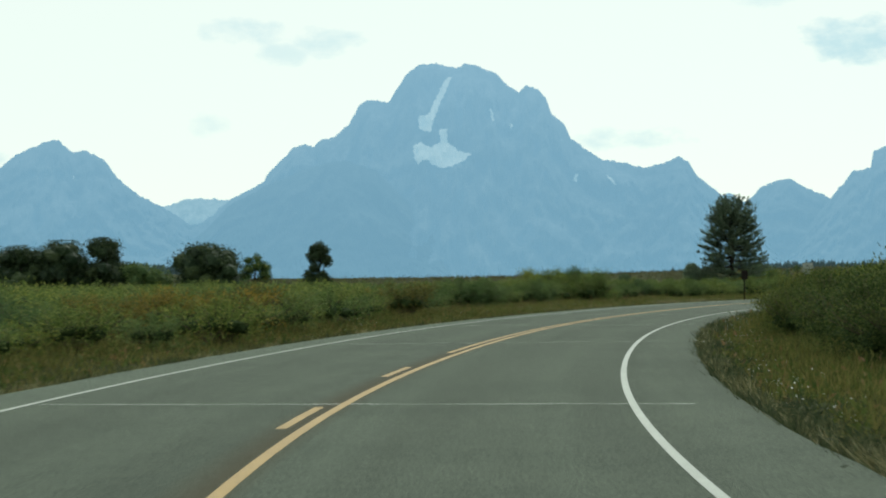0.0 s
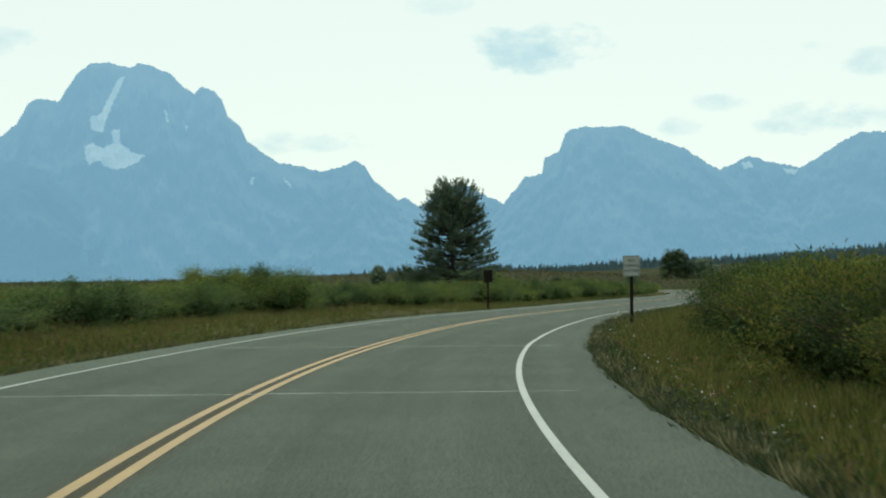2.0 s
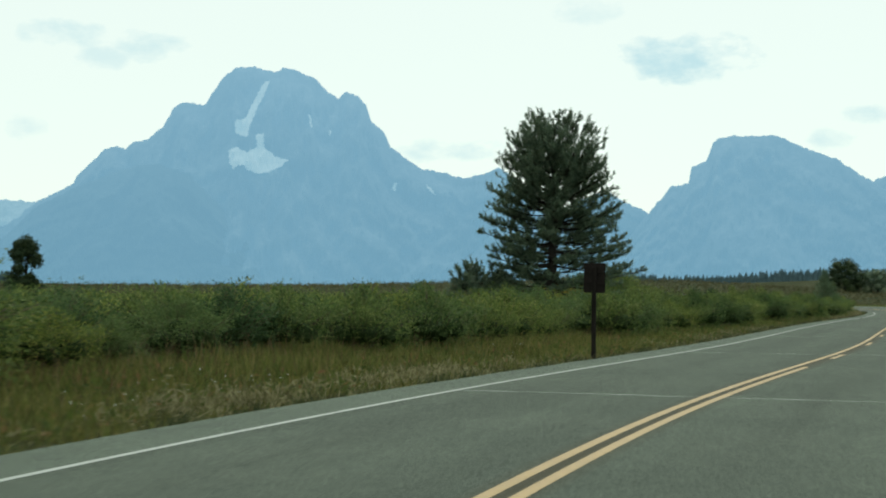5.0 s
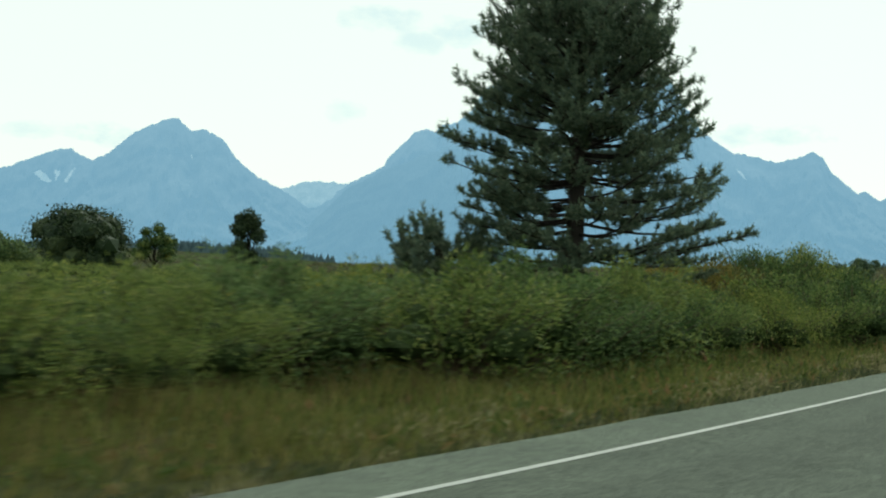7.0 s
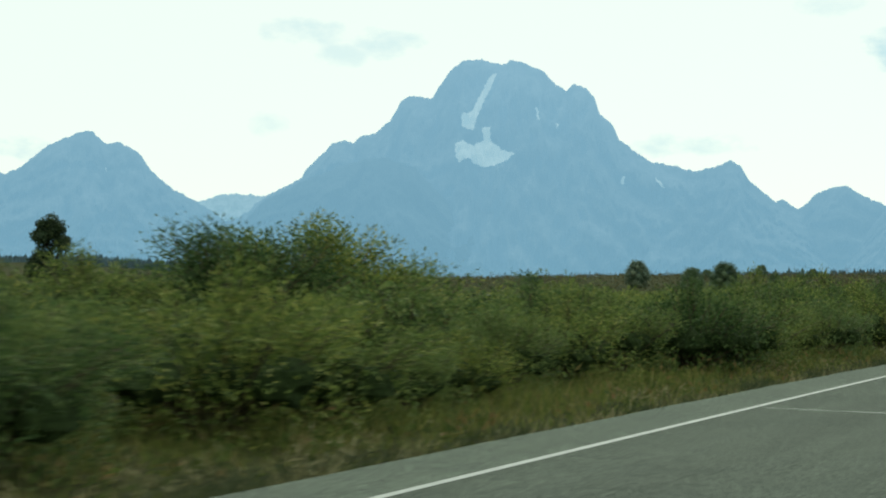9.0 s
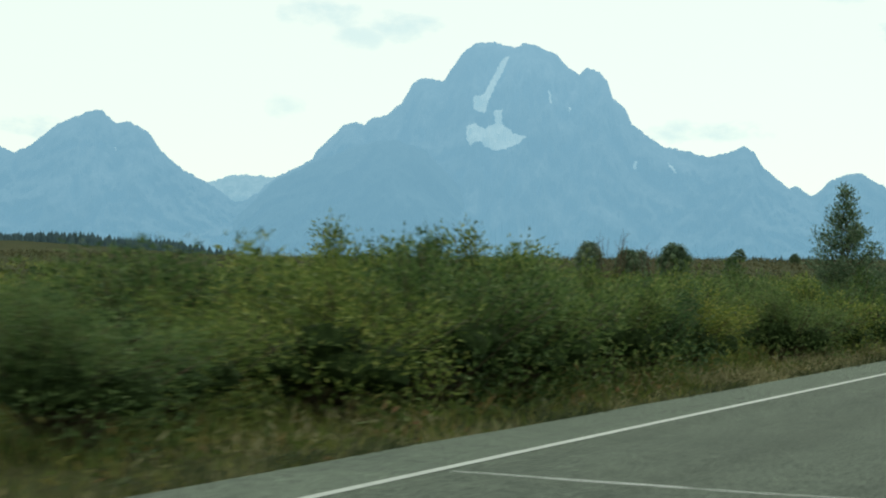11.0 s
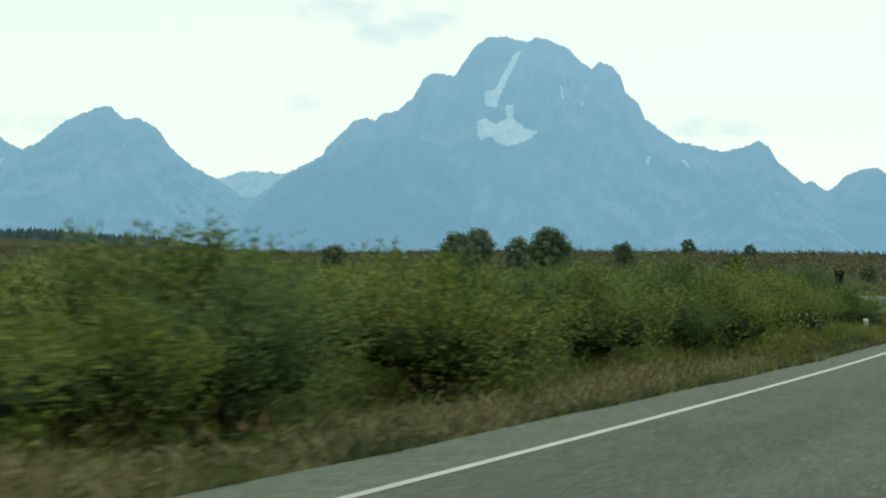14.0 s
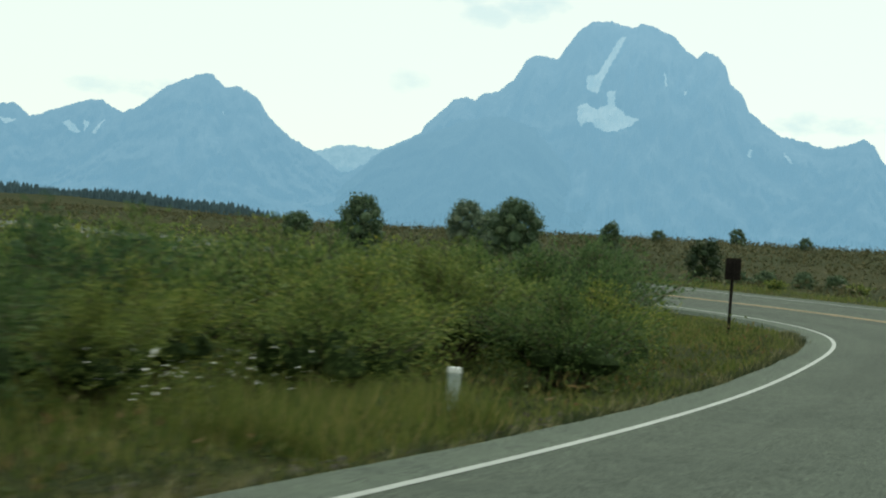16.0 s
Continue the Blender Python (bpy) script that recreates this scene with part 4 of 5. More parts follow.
def leafy_tree(name, seed, height, width, leaves, leaf, mat, lobes, bare=0.22, slim=1.0):
    """A broadleaf tree: forking trunk, limbs to each lobe of the crown, leaves in loose clumps."""
    rg = np.random.RandomState(seed)
    root = new(name)
    t = np.linspace(0, 1, 8)
    top = height * 0.75
    trunk = np.stack([0.05 * height * 0.3 * np.sin(t * 3), 0.04 * height * 0.3 * np.sin(t * 4 + 1), top * t - 0.2 * (1 - t)], 1)
    wood = [(trunk, height * 0.028 * (1 - 0.85 * t) * slim, 8)]
    at, inner = [], []
    for i in range(lobes):
        a, u = rg.uniform(0, 6.28), rg.uniform(bare + 0.1, 0.95)
        if bare < 0:
            # clothed to the ground: lobes set evenly all round
            a, u = i * 2.399, bare + 0.1 + (0.86 - bare) * (i + 0.5) / lobes
        wide = np.interp(u, [-0.1, bare, 0.45, 0.7, 1.0], [0.3, 0.75, 1.0, 0.85, 0.2])
        r = width * 0.5 * wide * rg.uniform(0.25 if bare > 0 else 0.5, 0.95) ** 0.7
        c = np.array((r * math.cos(a), r * math.sin(a), height * u * 0.94))
        s = trunk[min(7, int(7 * u * 0.55))]
        k = np.linspace(0, 1, 6)[:, None]
        p = s + (c - s) * k + np.array((0, 0, 1)) * np.sin(k * 3.14) * (-0.05 * height) * 0.5
        wood.append((p, height * 0.011 * (1 - 0.8 * k[:, 0]) * slim, 5))
        n = leaves // lobes
        d = rg.normal(size=(n, 3))
        d /= np.linalg.norm(d, axis=1, keepdims=True)
        rad = width * 0.23 * rg.uniform(0.7, 1.2) * rg.uniform(0.25, 1.0, n) ** 0.45
        at.append(c + d * rad[:, None] * np.array((1, 1, 0.8)))
        inner.append((c[0], c[1], c[2], rad.max() * 0.95))
    at = np.concatenate(at)
    at = at[(at[:, 2] < height) & (at[:, 2] > 0.0)]
    n = len(at)
    child("trunk", tubes("trunk", wood, M_BARK), root, "dark trunk and limbs")
    v, f = inner_mass(name, np.array(inner), rg, M_INNER, 1)
    v[:, 2] = np.clip(v[:, 2], 0.05, height * 0.93)
    child("inner_foliage", mesh_of("inner_foliage", v, f, mat), root)
    child("crown", wedges("crown", at, rg.normal(size=(n, 3)) + np.array((0, 0, 0.9 if bare < 0 else 0.0)), leaf * rg.uniform(0.6, 1.3, n), leaf * 0.7 * rg.uniform(0.6, 1.2, n), mat, rg), root)
    return root


def bare_shrub(seed, height):
    """A shrub of bare twigs with a few leaves at the foot."""
    rg = np.random.RandomState(seed)
    root = new("bare_shrub")
    wood = []
    for i in range(26):
        a, out = i * 2.399, rg.uniform(0.1, 0.55)
        k = np.linspace(0, 1, 6)
        h = height * rg.uniform(0.6, 1.0)
        p = np.stack([math.cos(a) * out * k ** 1.3, math.sin(a) * out * k ** 1.3, h * k], 1) + rg.normal(0, 0.015, (6, 3))
        wood.append((p, 0.014 * (1 - 0.8 * k) + 0.003, 4))
        for j in range(5):
            q = p[rg.randint(2, 6)]
            wood.append((np.stack([q, q + rg.normal(0, 0.1, 3) + (0, 0, 0.16)]), np.array((0.006, 0.003)), 3))
    at = rg.normal(0, 0.3, (260, 3)) * (1, 1, 0) + np.abs(rg.normal(0, 0.4, (260, 1))) * (0, 0, 1)
    child("branch_work", tubes("branch_work", wood, M_STEM), root, "bare brown twigs")
    child("foliage", blades("foliage", at, rg.normal(size=(260, 3)) + (0, 0, 0.6), rg.uniform(0.05, 0.1, 260), rg.uniform(0.02, 0.035, 260), M_WILLOW, rg), root)
    return root


def place(ob, x, y, label, category="tree", turn=0.0, group=""):
    ob.matrix_basis = pose(x, y, gz1(x, y) - 0.05, 0, 0, turn)
    return tagged(ob, label, category, group)


place(leafy_tree("cottonwood_tree", 61, 10.2 + hollow(9.9, 380.0), 15.0, 17000, 0.5, M_DARKLEAF, 70, 0.02), 9.9, 380.0, "wide dark green dome-crowned cottonwood on the plain")
place(leafy_tree("cottonwood_tree", 62, 7.8 + hollow(20.4, 388.0), 6.5, 3400, 0.42, M_WILLOW, 14, 0.25), 20.4, 388.0, "smaller yellow-green cottonwood beside the dome-crowned one")
place(leafy_tree("cottonwood_tree", 63, 11.2, 6.0, 9000, 0.4, M_DARKLEAF, 30, 0.02), 35.5, 392.0, "narrow dark tree with a knobbed crown on the plain")
for x, y, h, w, k, bare, lab in ((-31.6, 391.6, 10.0, 17, 64, 0.05, "dark green cottonwood in a clump on the plain"), (-22.8, 390.2, 11.2, 15, 65, 0.1, "dark cottonwood in a clump on the plain"),
                                 (-13.6, 388.6, 11.6, 12.5, 66, 0.3, "cottonwood with bare lower stems in a clump"), (-44.2, 393.6, 9.4, 16, 67, 0.05, "dark green cottonwood at the end of a clump"),
                                 (-56.0, 396.0, 9.4, 13, 69, 0.05, "dark cottonwood with a broken outline in a clump")):
    place(leafy_tree("cottonwood_tree", k, h + hollow(x, y), w, 11000, 0.48, M_DARKLEAF, 40, bare), x, y, lab)
place(leafy_tree("cottonwood_tree", 68, 5.8 + hollow(-4.5, 386), 12.0, 6000, 0.45, M_GREY_WILLOW, 20, 0.02), -4.5, 386, "low grey-green cottonwood between larger trees")
place(leafy_tree("plain_tree", 71, (3.5 - gz1(113.9, 318.6)) / 0.95, 2.5, 6000, 0.15, M_PLAIN_TREE, 36, -0.06), 113.9, 318.6, "grey-green rounded tree on the plain")
place(leafy_tree("plain_tree", 72, (5.3 - gz1(125.0, 390.8)) / 0.95, 3.6, 6000, 0.18, M_PINE, 36, -0.06), 125.0, 390.8, "small dark conifer on the plain")
place(leafy_tree("plain_tree", 73, (4.55 - gz1(125.5, 345.4)) / 0.94, 3.9, 7000, 0.17, M_PLAIN_TREE, 42, -0.06), 125.5, 345.4, "broad grey-green tree on the plain")
place(leafy_tree("plain_tree", 74, (3.46 - gz1(133.0, 348.0)) / 0.94, 1.8, 2600, 0.15, M_PLAIN_TREE, 22, -0.06), 133.0, 348.0, "small grey-green tree on the open plain")
place(leafy_tree("plain_tree", 75, (3.85 - gz1(124.9, 360.0)) / 0.94, 2.6, 3200, 0.18, M_PINE, 24, -0.06), 124.9, 360.0, "small dark tree beside a broad grey-green one")
for k, (x, y, h, w) in enumerate(((136.4, 311.9, 0.95, 1.3), (138.6, 312.0, 1.0, 1.2), (140.6, 312.6, 0.9, 1.2), (134.0, 307.6, 0.8, 1.3), (150.0, 330.0, 1.2, 1.4), (170.1, 470.6, 2.4, 2.2), (178.0, 462.0, 1.8, 1.8), (158.0, 468.0, 1.8, 2.0))):
    place(leafy_tree("plain_bush", 90 + k, h, w, 900, 0.12 * h, M_PLAIN_TREE, 14, -0.06), x, y, "low dark green bush on the sagebrush slope", "bush")
place(leafy_tree("plain_tree", 76, 8.0, 8.4, 4200, 0.4, M_DARKLEAF, 25, -0.06), 224.4, 440.3, "dark round tree past the bend")
place(leafy_tree("plain_tree", 77, 5.8, 7.2, 3200, 0.4, M_PINE, 22, -0.06), 231.5, 438.0, "low dark tree past the bend")
place(leafy_tree("plain_tree", 78, 2.4, 1.9, 2400, 0.14, M_DARKLEAF, 22, -0.06), 131.8, 306.5, "small dark rounded shrub across the road")


def sapling(name, seed, height, width):
    rg = np.random.RandomState(seed)
    root = new(name)
    t = np.linspace(0, 1, 10)
    trunk = np.stack([0.05 * np.sin(t * 5), 0.04 * np.sin(t * 4 + 2), height * t - 0.1 * (1 - t)], 1)
    wood, at, along = [(trunk, 0.03 * (1 - t) + 0.004, 6)], [], []
    for i in range(100):
        u = rg.uniform(0.03, 0.97) ** 1.2
        a = i * 2.399
        reach = width * 0.5 * np.interp(u, [0, 0.2, 0.45, 0.75, 1], [1.1, 1.1, 0.86, 0.45, 0.06]) * rg.uniform(0.6, 1.1)
        k = np.linspace(0, 1, 6)
        p = np.stack([np.interp(u, t, trunk[:, 0]) + np.cos(a) * reach * k, np.interp(u, t, trunk[:, 1]) + np.sin(a) * reach * k, height * u * 0.98 + reach * 0.7 * k ** 1.3], 1)
        wood.append((p, 0.009 * (1 - 0.8 * k) + 0.0015, 4))
        n = int(9 + 120 * reach)
        kk = rg.uniform(0.25, 1.0, n)
        q = np.stack([np.interp(kk, k, p[:, c]) for c in range(3)], 1)
        tw = rg.normal(size=(n, 3))
        tw /= np.linalg.norm(tw, axis=1, keepdims=True)
        at.append(q + tw * rg.uniform(0.02, 0.14, n)[:, None])
        along.append(tw + np.array((0, 0, 0.5)))
    at, along = np.concatenate(at), np.concatenate(along)
    n = len(at)
    child("trunk", tubes("trunk", wood[:1], M_STEM), root, "thin upright stem")
    for limb in wood[1:]:
        child("branch", tubes("branch", [limb], M_STEM), root)
    child("foliage", blades("foliage", at, along, rg.uniform(0.06, 0.12, n), rg.uniform(0.026, 0.044, n), M_SAPLING, rg), root, "sparse small glossy leaves")
    return root


place(sapling("sapling", 5, 3.75, 2.0), 88.65, 186.2, "slender young tree, sparse green leaves, among willows")

place(bare_shrub(3, 2.2), 83.9, 188.9, "half-dead shrub of bare brown twigs among willows", "shrub")
x, y = road_xy(51.5, 11.2)
place(bare_shrub(6, 2.35), float(x), float(y), "bare brown twigs standing over a yellow-green willow", "shrub", 20)
place(bare_shrub(4, 1.95), 85.0, 189.6, "small half-dead shrub with bare twig tips", "shrub", 50)
place(leafy_tree("plain_tree", 79, 2.9, 3.0, 2200, 0.2, M_PLAIN_TREE, 22, -0.06), 108.2, 390.1, "low grey-green tree far out on the plain")


# ---- roadside grass, sage, gravel, flowers ----
def blade_field(name, s0, s1, lat0, lat1, count, tall, mat, label, seed, edge=1.6):
    """Grass over a verge: single tapered blades, taller away from the pavement."""
    rg = np.random.RandomState(seed)
    s = rg.uniform(s0, s1, count)
    u = rg.rand(count)
    lat = lat0 + (lat1 - lat0) * u
    x, y = road_xy(s, lat)
    clump = np.clip(0.75 + 0.5 * lumps(x * 2.3, y * 2.3) + 0.3 * lumps(x * 7, y * 7), 0.35, 1.5)
    keep = rg.rand(count) < 0.35 + 0.6 * clump
    x, y, u, clump = x[keep], y[keep], u[keep], clump[keep]
    n = len(x)
    z = ground_z(x, y) - 0.02
    h = tall * clump * rg.uniform(0.35, 1.1, n) * np.clip(0.3 + u * edge, 0.3, 1.0)
    a = rg.uniform(0, 6.28, n)
    lean = rg.normal(0, 0.32, (n, 2)) * h[:, None]
    w = rg.uniform(0.006, 0.013, n)
    base = np.stack([x, y, z], 1)
    side = np.stack([np.cos(a) * w, np.sin(a) * w, 0 * a], 1)
    tip = base + np.stack([lean[:, 0], lean[:, 1], h], 1)
    v = np.stack([base - side, base + side, tip], 1).reshape(-1, 3)
    ob = new(name, mesh_of(name, v, np.arange(3 * n).reshape(-1, 3), mat))
    tagged(ob, label, "grass", kind="stuff")


blade_field("verge_grass", 60, 120, -4.65, -11.2, 34000, 0.46, M_GRASS, "ragged green grass along the pavement", 31)
blade_field("verge_grass", 118, 300, -4.65, -9.0, 140000, 0.32, M_GRASS, "short green grass along the pavement", 39)
blade_field("verge_grass", 205, 300, -4.3, -5.0, 9000, 0.2, M_GRASS, "short grass close to the pavement", 47, 3.0)
blade_field("verge_grass", 60, 125, -4.65, -11.2, 66000, 0.46, M_DRYGRASS, "ragged straw grass along the pavement", 36)
blade_field("verge_grass", 125, 240, -4.65, -9.0, 22000, 0.28, M_DRYGRASS, "short straw grass along the pavement", 45)
blade_field("verge_grass", -10, 60, -4.7, -10.5, 60000, 0.42, M_DRYGRASS, "dry straw-coloured grass along the pavement", 32)
blade_field("verge_grass", -18, 120, 4.8, 8.6, 150000, 0.4, M_DRYGRASS, "dry golden grass along the inside of the bend", 33)
blade_field("verge_grass", -18, 120, 5.0, 9.0, 90000, 0.38, M_GRASS, "green grass mixed with dry stalks", 34)
blade_field("verge_grass", 255.0, 259.2, -4.75, -6.0, 3600, 0.62, M_GRASS, "tall green grass round a marker post", 35, 9.0)
blade_field("verge_grass", 250, 340, 4.9, 9.5, 26000, 0.34, M_GRASS, "green grass strip beyond the bend", 61)
blade_field("verge_grass", 250, 340, 4.8, 5.9, 9000, 0.16, M_STRAW, "pale dry grass at the far pavement edge", 62)
blade_field("seed_stalks", 55, 150, -6.6, -11.4, 8000, 0.72, M_RUST, "rusty seed stalks standing over the grass", 37)
blade_field("seed_stalks", -15, 112, 7.4, 9.6, 4500, 0.7, M_RUST, "rusty seed stalks in front of the shrubs", 38)


def edge_fringe(name, s0, s1, lat, count, tall, mat, label, seed):
    """Tufts rooted at the pavement's broken edge that lean out over it."""
    rg = np.random.RandomState(seed)
    s = rg.uniform(s0, s1, count)
    tuft = 0.5 + 0.5 * np.sin(s * 2.3 + 2 * np.sin(s * 0.71)) * np.sin(s * 0.37 + seed)
    keep = rg.rand(count) < 0.25 + 0.75 * tuft
    s, tuft = s[keep], tuft[keep]
    n = len(s)
    sign = 1.0 if lat > 0 else -1.0
    here = lat - (rough_edge(s, 1.0) if lat < 0 else 0) * sign + sign * (0.02 + np.abs(rg.normal(0, 0.16, n)))
    x, y = road_xy(s, here)
    z = ground_z(x, y) - 0.02
    h = tall * (0.4 + 0.8 * tuft) * rg.uniform(0.5, 1.2, n)
    head = np.interp(s, SS, HEAD)
    over = -sign * rg.uniform(-0.3, 0.9, n) * h
    lean = np.stack([over * np.cos(head), -over * np.sin(head)], 1) + rg.normal(0, 0.25, (n, 2)) * h[:, None]
    a, w = rg.uniform(0, 6.28, n), rg.uniform(0.007, 0.016, n)
    base = np.stack([x, y, z], 1)
    side = np.stack([np.cos(a) * w, np.sin(a) * w, 0 * a], 1)
    tip = base + np.stack([lean[:, 0], lean[:, 1], h], 1)
    v = np.stack([base - side, base + side, tip], 1).reshape(-1, 3)
    tagged(new(name, mesh_of(name, v, np.arange(3 * n).reshape(-1, 3), mat)), label, "grass", kind="stuff")


edge_fringe("edge_grass", -12, 290, -4.57, 34000, 0.2, M_EDGE, "dark grass tufts leaning over the pavement's edge", 51)
edge_fringe("edge_grass", -18, 118, 4.72, 22000, 0.22, M_EDGE, "dark grass tufts leaning over the inner pavement's edge", 52)
edge_fringe("edge_grass", -12, 290, -4.62, 16000, 0.2, M_STRAW, "pale dry grass tufts at the pavement's edge", 53)
edge_fringe("edge_grass", -18, 118, 4.8, 12000, 0.24, M_STRAW, "pale dry grass tufts at the inner pavement's edge", 54)


def clumps(name, spots, size, k, mat, label, seed):
    """Low tufted weeds: short curled blades round each spot."""
    rg = np.random.RandomState(seed)
    s, lat = np.array(spots).T
    x, y = road_xy(s, lat)
    z = ground_z(x, y)
    n = len(x)
    r = size * rg.uniform(0.5, 1.3, n)
    at = np.repeat(np.stack([x, y, z], 1)[:, None], k, 1) + rg.normal(size=(n, k, 3)) * np.array((0.5, 0.5, 0)) * r[:, None, None]
    at[..., 2] += np.abs(rg.normal(0, 0.4, (n, k))) * r[:, None]
    at = at.reshape(-1, 3)
    m = len(at)
    along = rg.normal(size=(m, 3)) * 0.8 + np.array((0, 0, 0.8))
    tagged(new(name, blades(name, at, along, size * rg.uniform(0.3, 0.8, m), size * rg.uniform(0.05, 0.13, m), mat, rg)), label, "weeds", kind="stuff")


def edge_spots(seed, s0, s1, l0, l1, patches, each, spread=1.2):
    rg = np.random.RandomState(seed)
    out = []
    for _ in range(patches):
        a, b = rg.uniform(s0, s1), rg.uniform(l0, l1)
        for _ in range(each):
            lat = b + rg.normal(0, abs(l1 - l0) * 0.3)
            out.append((a + rg.normal(0, spread), math.copysign(max(abs(lat), 4.86), lat)))
    return out


clumps("dry_weeds", edge_spots(41, 62, 240, -5.1, -6.0, 50, 12) + edge_spots(43, 190, 240, -4.9, -5.6, 60, 18, 0.8), 0.2, 18, M_STRAW, "pale dry weeds in clumps along the pavement", 41)
clumps("dry_weeds", edge_spots(48, 207, 221, -5.0, -5.7, 60, 14, 0.5) + edge_spots(49, 86, 100, -5.2, -6.0, 10, 10, 0.6), 0.24, 26, M_STRAW, "low mat of pale yellow dry weeds by the pavement", 48)
clumps("edge_weeds", edge_spots(42, -15, 115, 4.8, 5.25, 130, 10, 0.7), 0.2, 16, M_EDGE, "small grey-green weeds rooted along the pavement's edge", 42)
clumps("edge_weeds", edge_spots(44, 60, 285, -4.86, -5.2, 110, 7, 0.7), 0.15, 14, M_EDGE, "small dark weeds rooted along the pavement's edge", 46)


def verge_weeds():
    """Broad-leaved weeds and seeding clumps among the verge grass."""
    rg = np.random.RandomState(77)
    n = 2600
    left = rg.rand(n) < 0.7
    s = np.where(left, rg.uniform(5, 290, n), rg.uniform(-15, 115, n))
    lat = np.where(left, -5.0 - 4.5 * rg.rand(n) ** 1.3, 5.2 + 4.2 * rg.rand(n) ** 1.3)
    x, y = road_xy(s, lat)
    z = ground_z(x, y)
    k = 12
    size = rg.uniform(0.1, 0.34, n)
    at = np.repeat(np.stack([x, y, z], 1)[:, None], k, 1) + rg.normal(size=(n, k, 3)) * np.array((0.55, 0.55, 0)) * size[:, None, None]
    at[..., 2] += np.abs(rg.normal(0, 0.55, (n, k))) * size[:, None]
    at = at.reshape(-1, 3)
    m = len(at)
    along = rg.normal(size=(m, 3)) * 0.7 + np.array((0, 0, 0.9))
    ob = new("verge_weeds", blades("verge_weeds", at, along, rg.uniform(0.07, 0.17, m), rg.uniform(0.025, 0.06, m), M_WEED, rg))
    tagged(ob, "green and rusty weeds among the verge grass", "weeds", kind="stuff")


verge_weeds()


def sage_field():
    rg = np.random.RandomState(8)
    n = 11000
    d = 12 + 850 * rg.rand(n) ** 2.0
    s = rg.uniform(-10, 420, n)
    side = np.where(rg.rand(n) < 0.58, -1, 1)
    x, y = road_xy(s, side * d)
    bench_r, bench_a = 30 + 290 * np.sqrt(rg.rand(9500)), np.radians(rg.uniform(-22, 72, 9500))
    x, y = np.append(x, 112 + bench_r * np.sin(bench_a)), np.append(y, 235 + bench_r * np.cos(bench_a))
    lat = nearest(x, y)[1]
    d = np.append(d, bench_r * 0.6)
    ok = np.abs(lat) > 10
    x, y, d = x[ok], y[ok], d[ok]
    z = ground_z(x, y)
    k = 9
    size = rg.uniform(0.3, 0.75, len(x)) * (1 + d / 420)
    at = np.stack([x, y, z], 1)[:, None] + rg.normal(size=(len(x), k, 3)) * np.array((0.5, 0.5, 0.0)) * size[:, None, None]
    at[..., 2] += np.abs(rg.normal(0, 0.4, at.shape[:2])) * size[:, None] - 0.02
    at = at.reshape(-1, 3)
    m = len(at)
    along = rg.normal(size=(m, 3)) + np.array((0, 0, 0.45))
    ob = new("sagebrush", wedges("sagebrush", at, along, rg.uniform(0.14, 0.34, m) * np.repeat(1 + d / 420, k), rg.uniform(0.1, 0.24, m) * np.repeat(1 + d / 420, k), M_SAGE, rg))
    tagged(ob, "low grey-brown sagebrush scattered over the plain", "sagebrush", kind="stuff")


sage_field()


def gravel():
    rg = np.random.RandomState(9)
    n = 8000
    left = rg.rand(n) < 0.6
    s = np.where(left, rg.uniform(-10, 290, n), rg.uniform(-20, 120, n))
    lat = np.where(left, -4.58 - np.abs(rg.normal(0, 0.22, n)), 4.74 + np.abs(rg.normal(0, 0.26, n)))
    x, y = road_xy(s, lat)
    z = ground_z(x, y)
    size = rg.uniform(0.006, 0.026, n) * (0.5 + rg.rand(n) ** 3)
    c = np.array([(1, 1, -0.4), (-1, 1, -0.4), (-1, -1, -0.4), (1, -1, -0.4), (0.6, 0.5, 0.8), (-0.6, 0.6, 0.7), (-0.5, -0.6, 0.8), (0.6, -0.5, 0.6)])
    a = rg.uniform(0, 6.28, n)
    cc, sn = np.cos(a)[:, None], np.sin(a)[:, None]
    v = np.stack([x[:, None] + size[:, None] * (c[:, 0] * cc - c[:, 1] * sn), y[:, None] + size[:, None] * (c[:, 0] * sn + c[:, 1] * cc), z[:, None] + 0.01 + size[:, None] * c[:, 2]], 2).reshape(-1, 3)
    q = np.array([(0, 1, 5, 4), (1, 2, 6, 5), (2, 3, 7, 6), (3, 0, 4, 7), (4, 5, 6, 7)])
    f = (np.arange(n)[:, None, None] * 8 + q[None]).reshape(-1, 4)
    tagged(new("gravel", mesh_of("gravel", v, f, M_GRAVEL)), "loose dark gravel along the pavement's edge", "gravel", kind="stuff")


gravel()


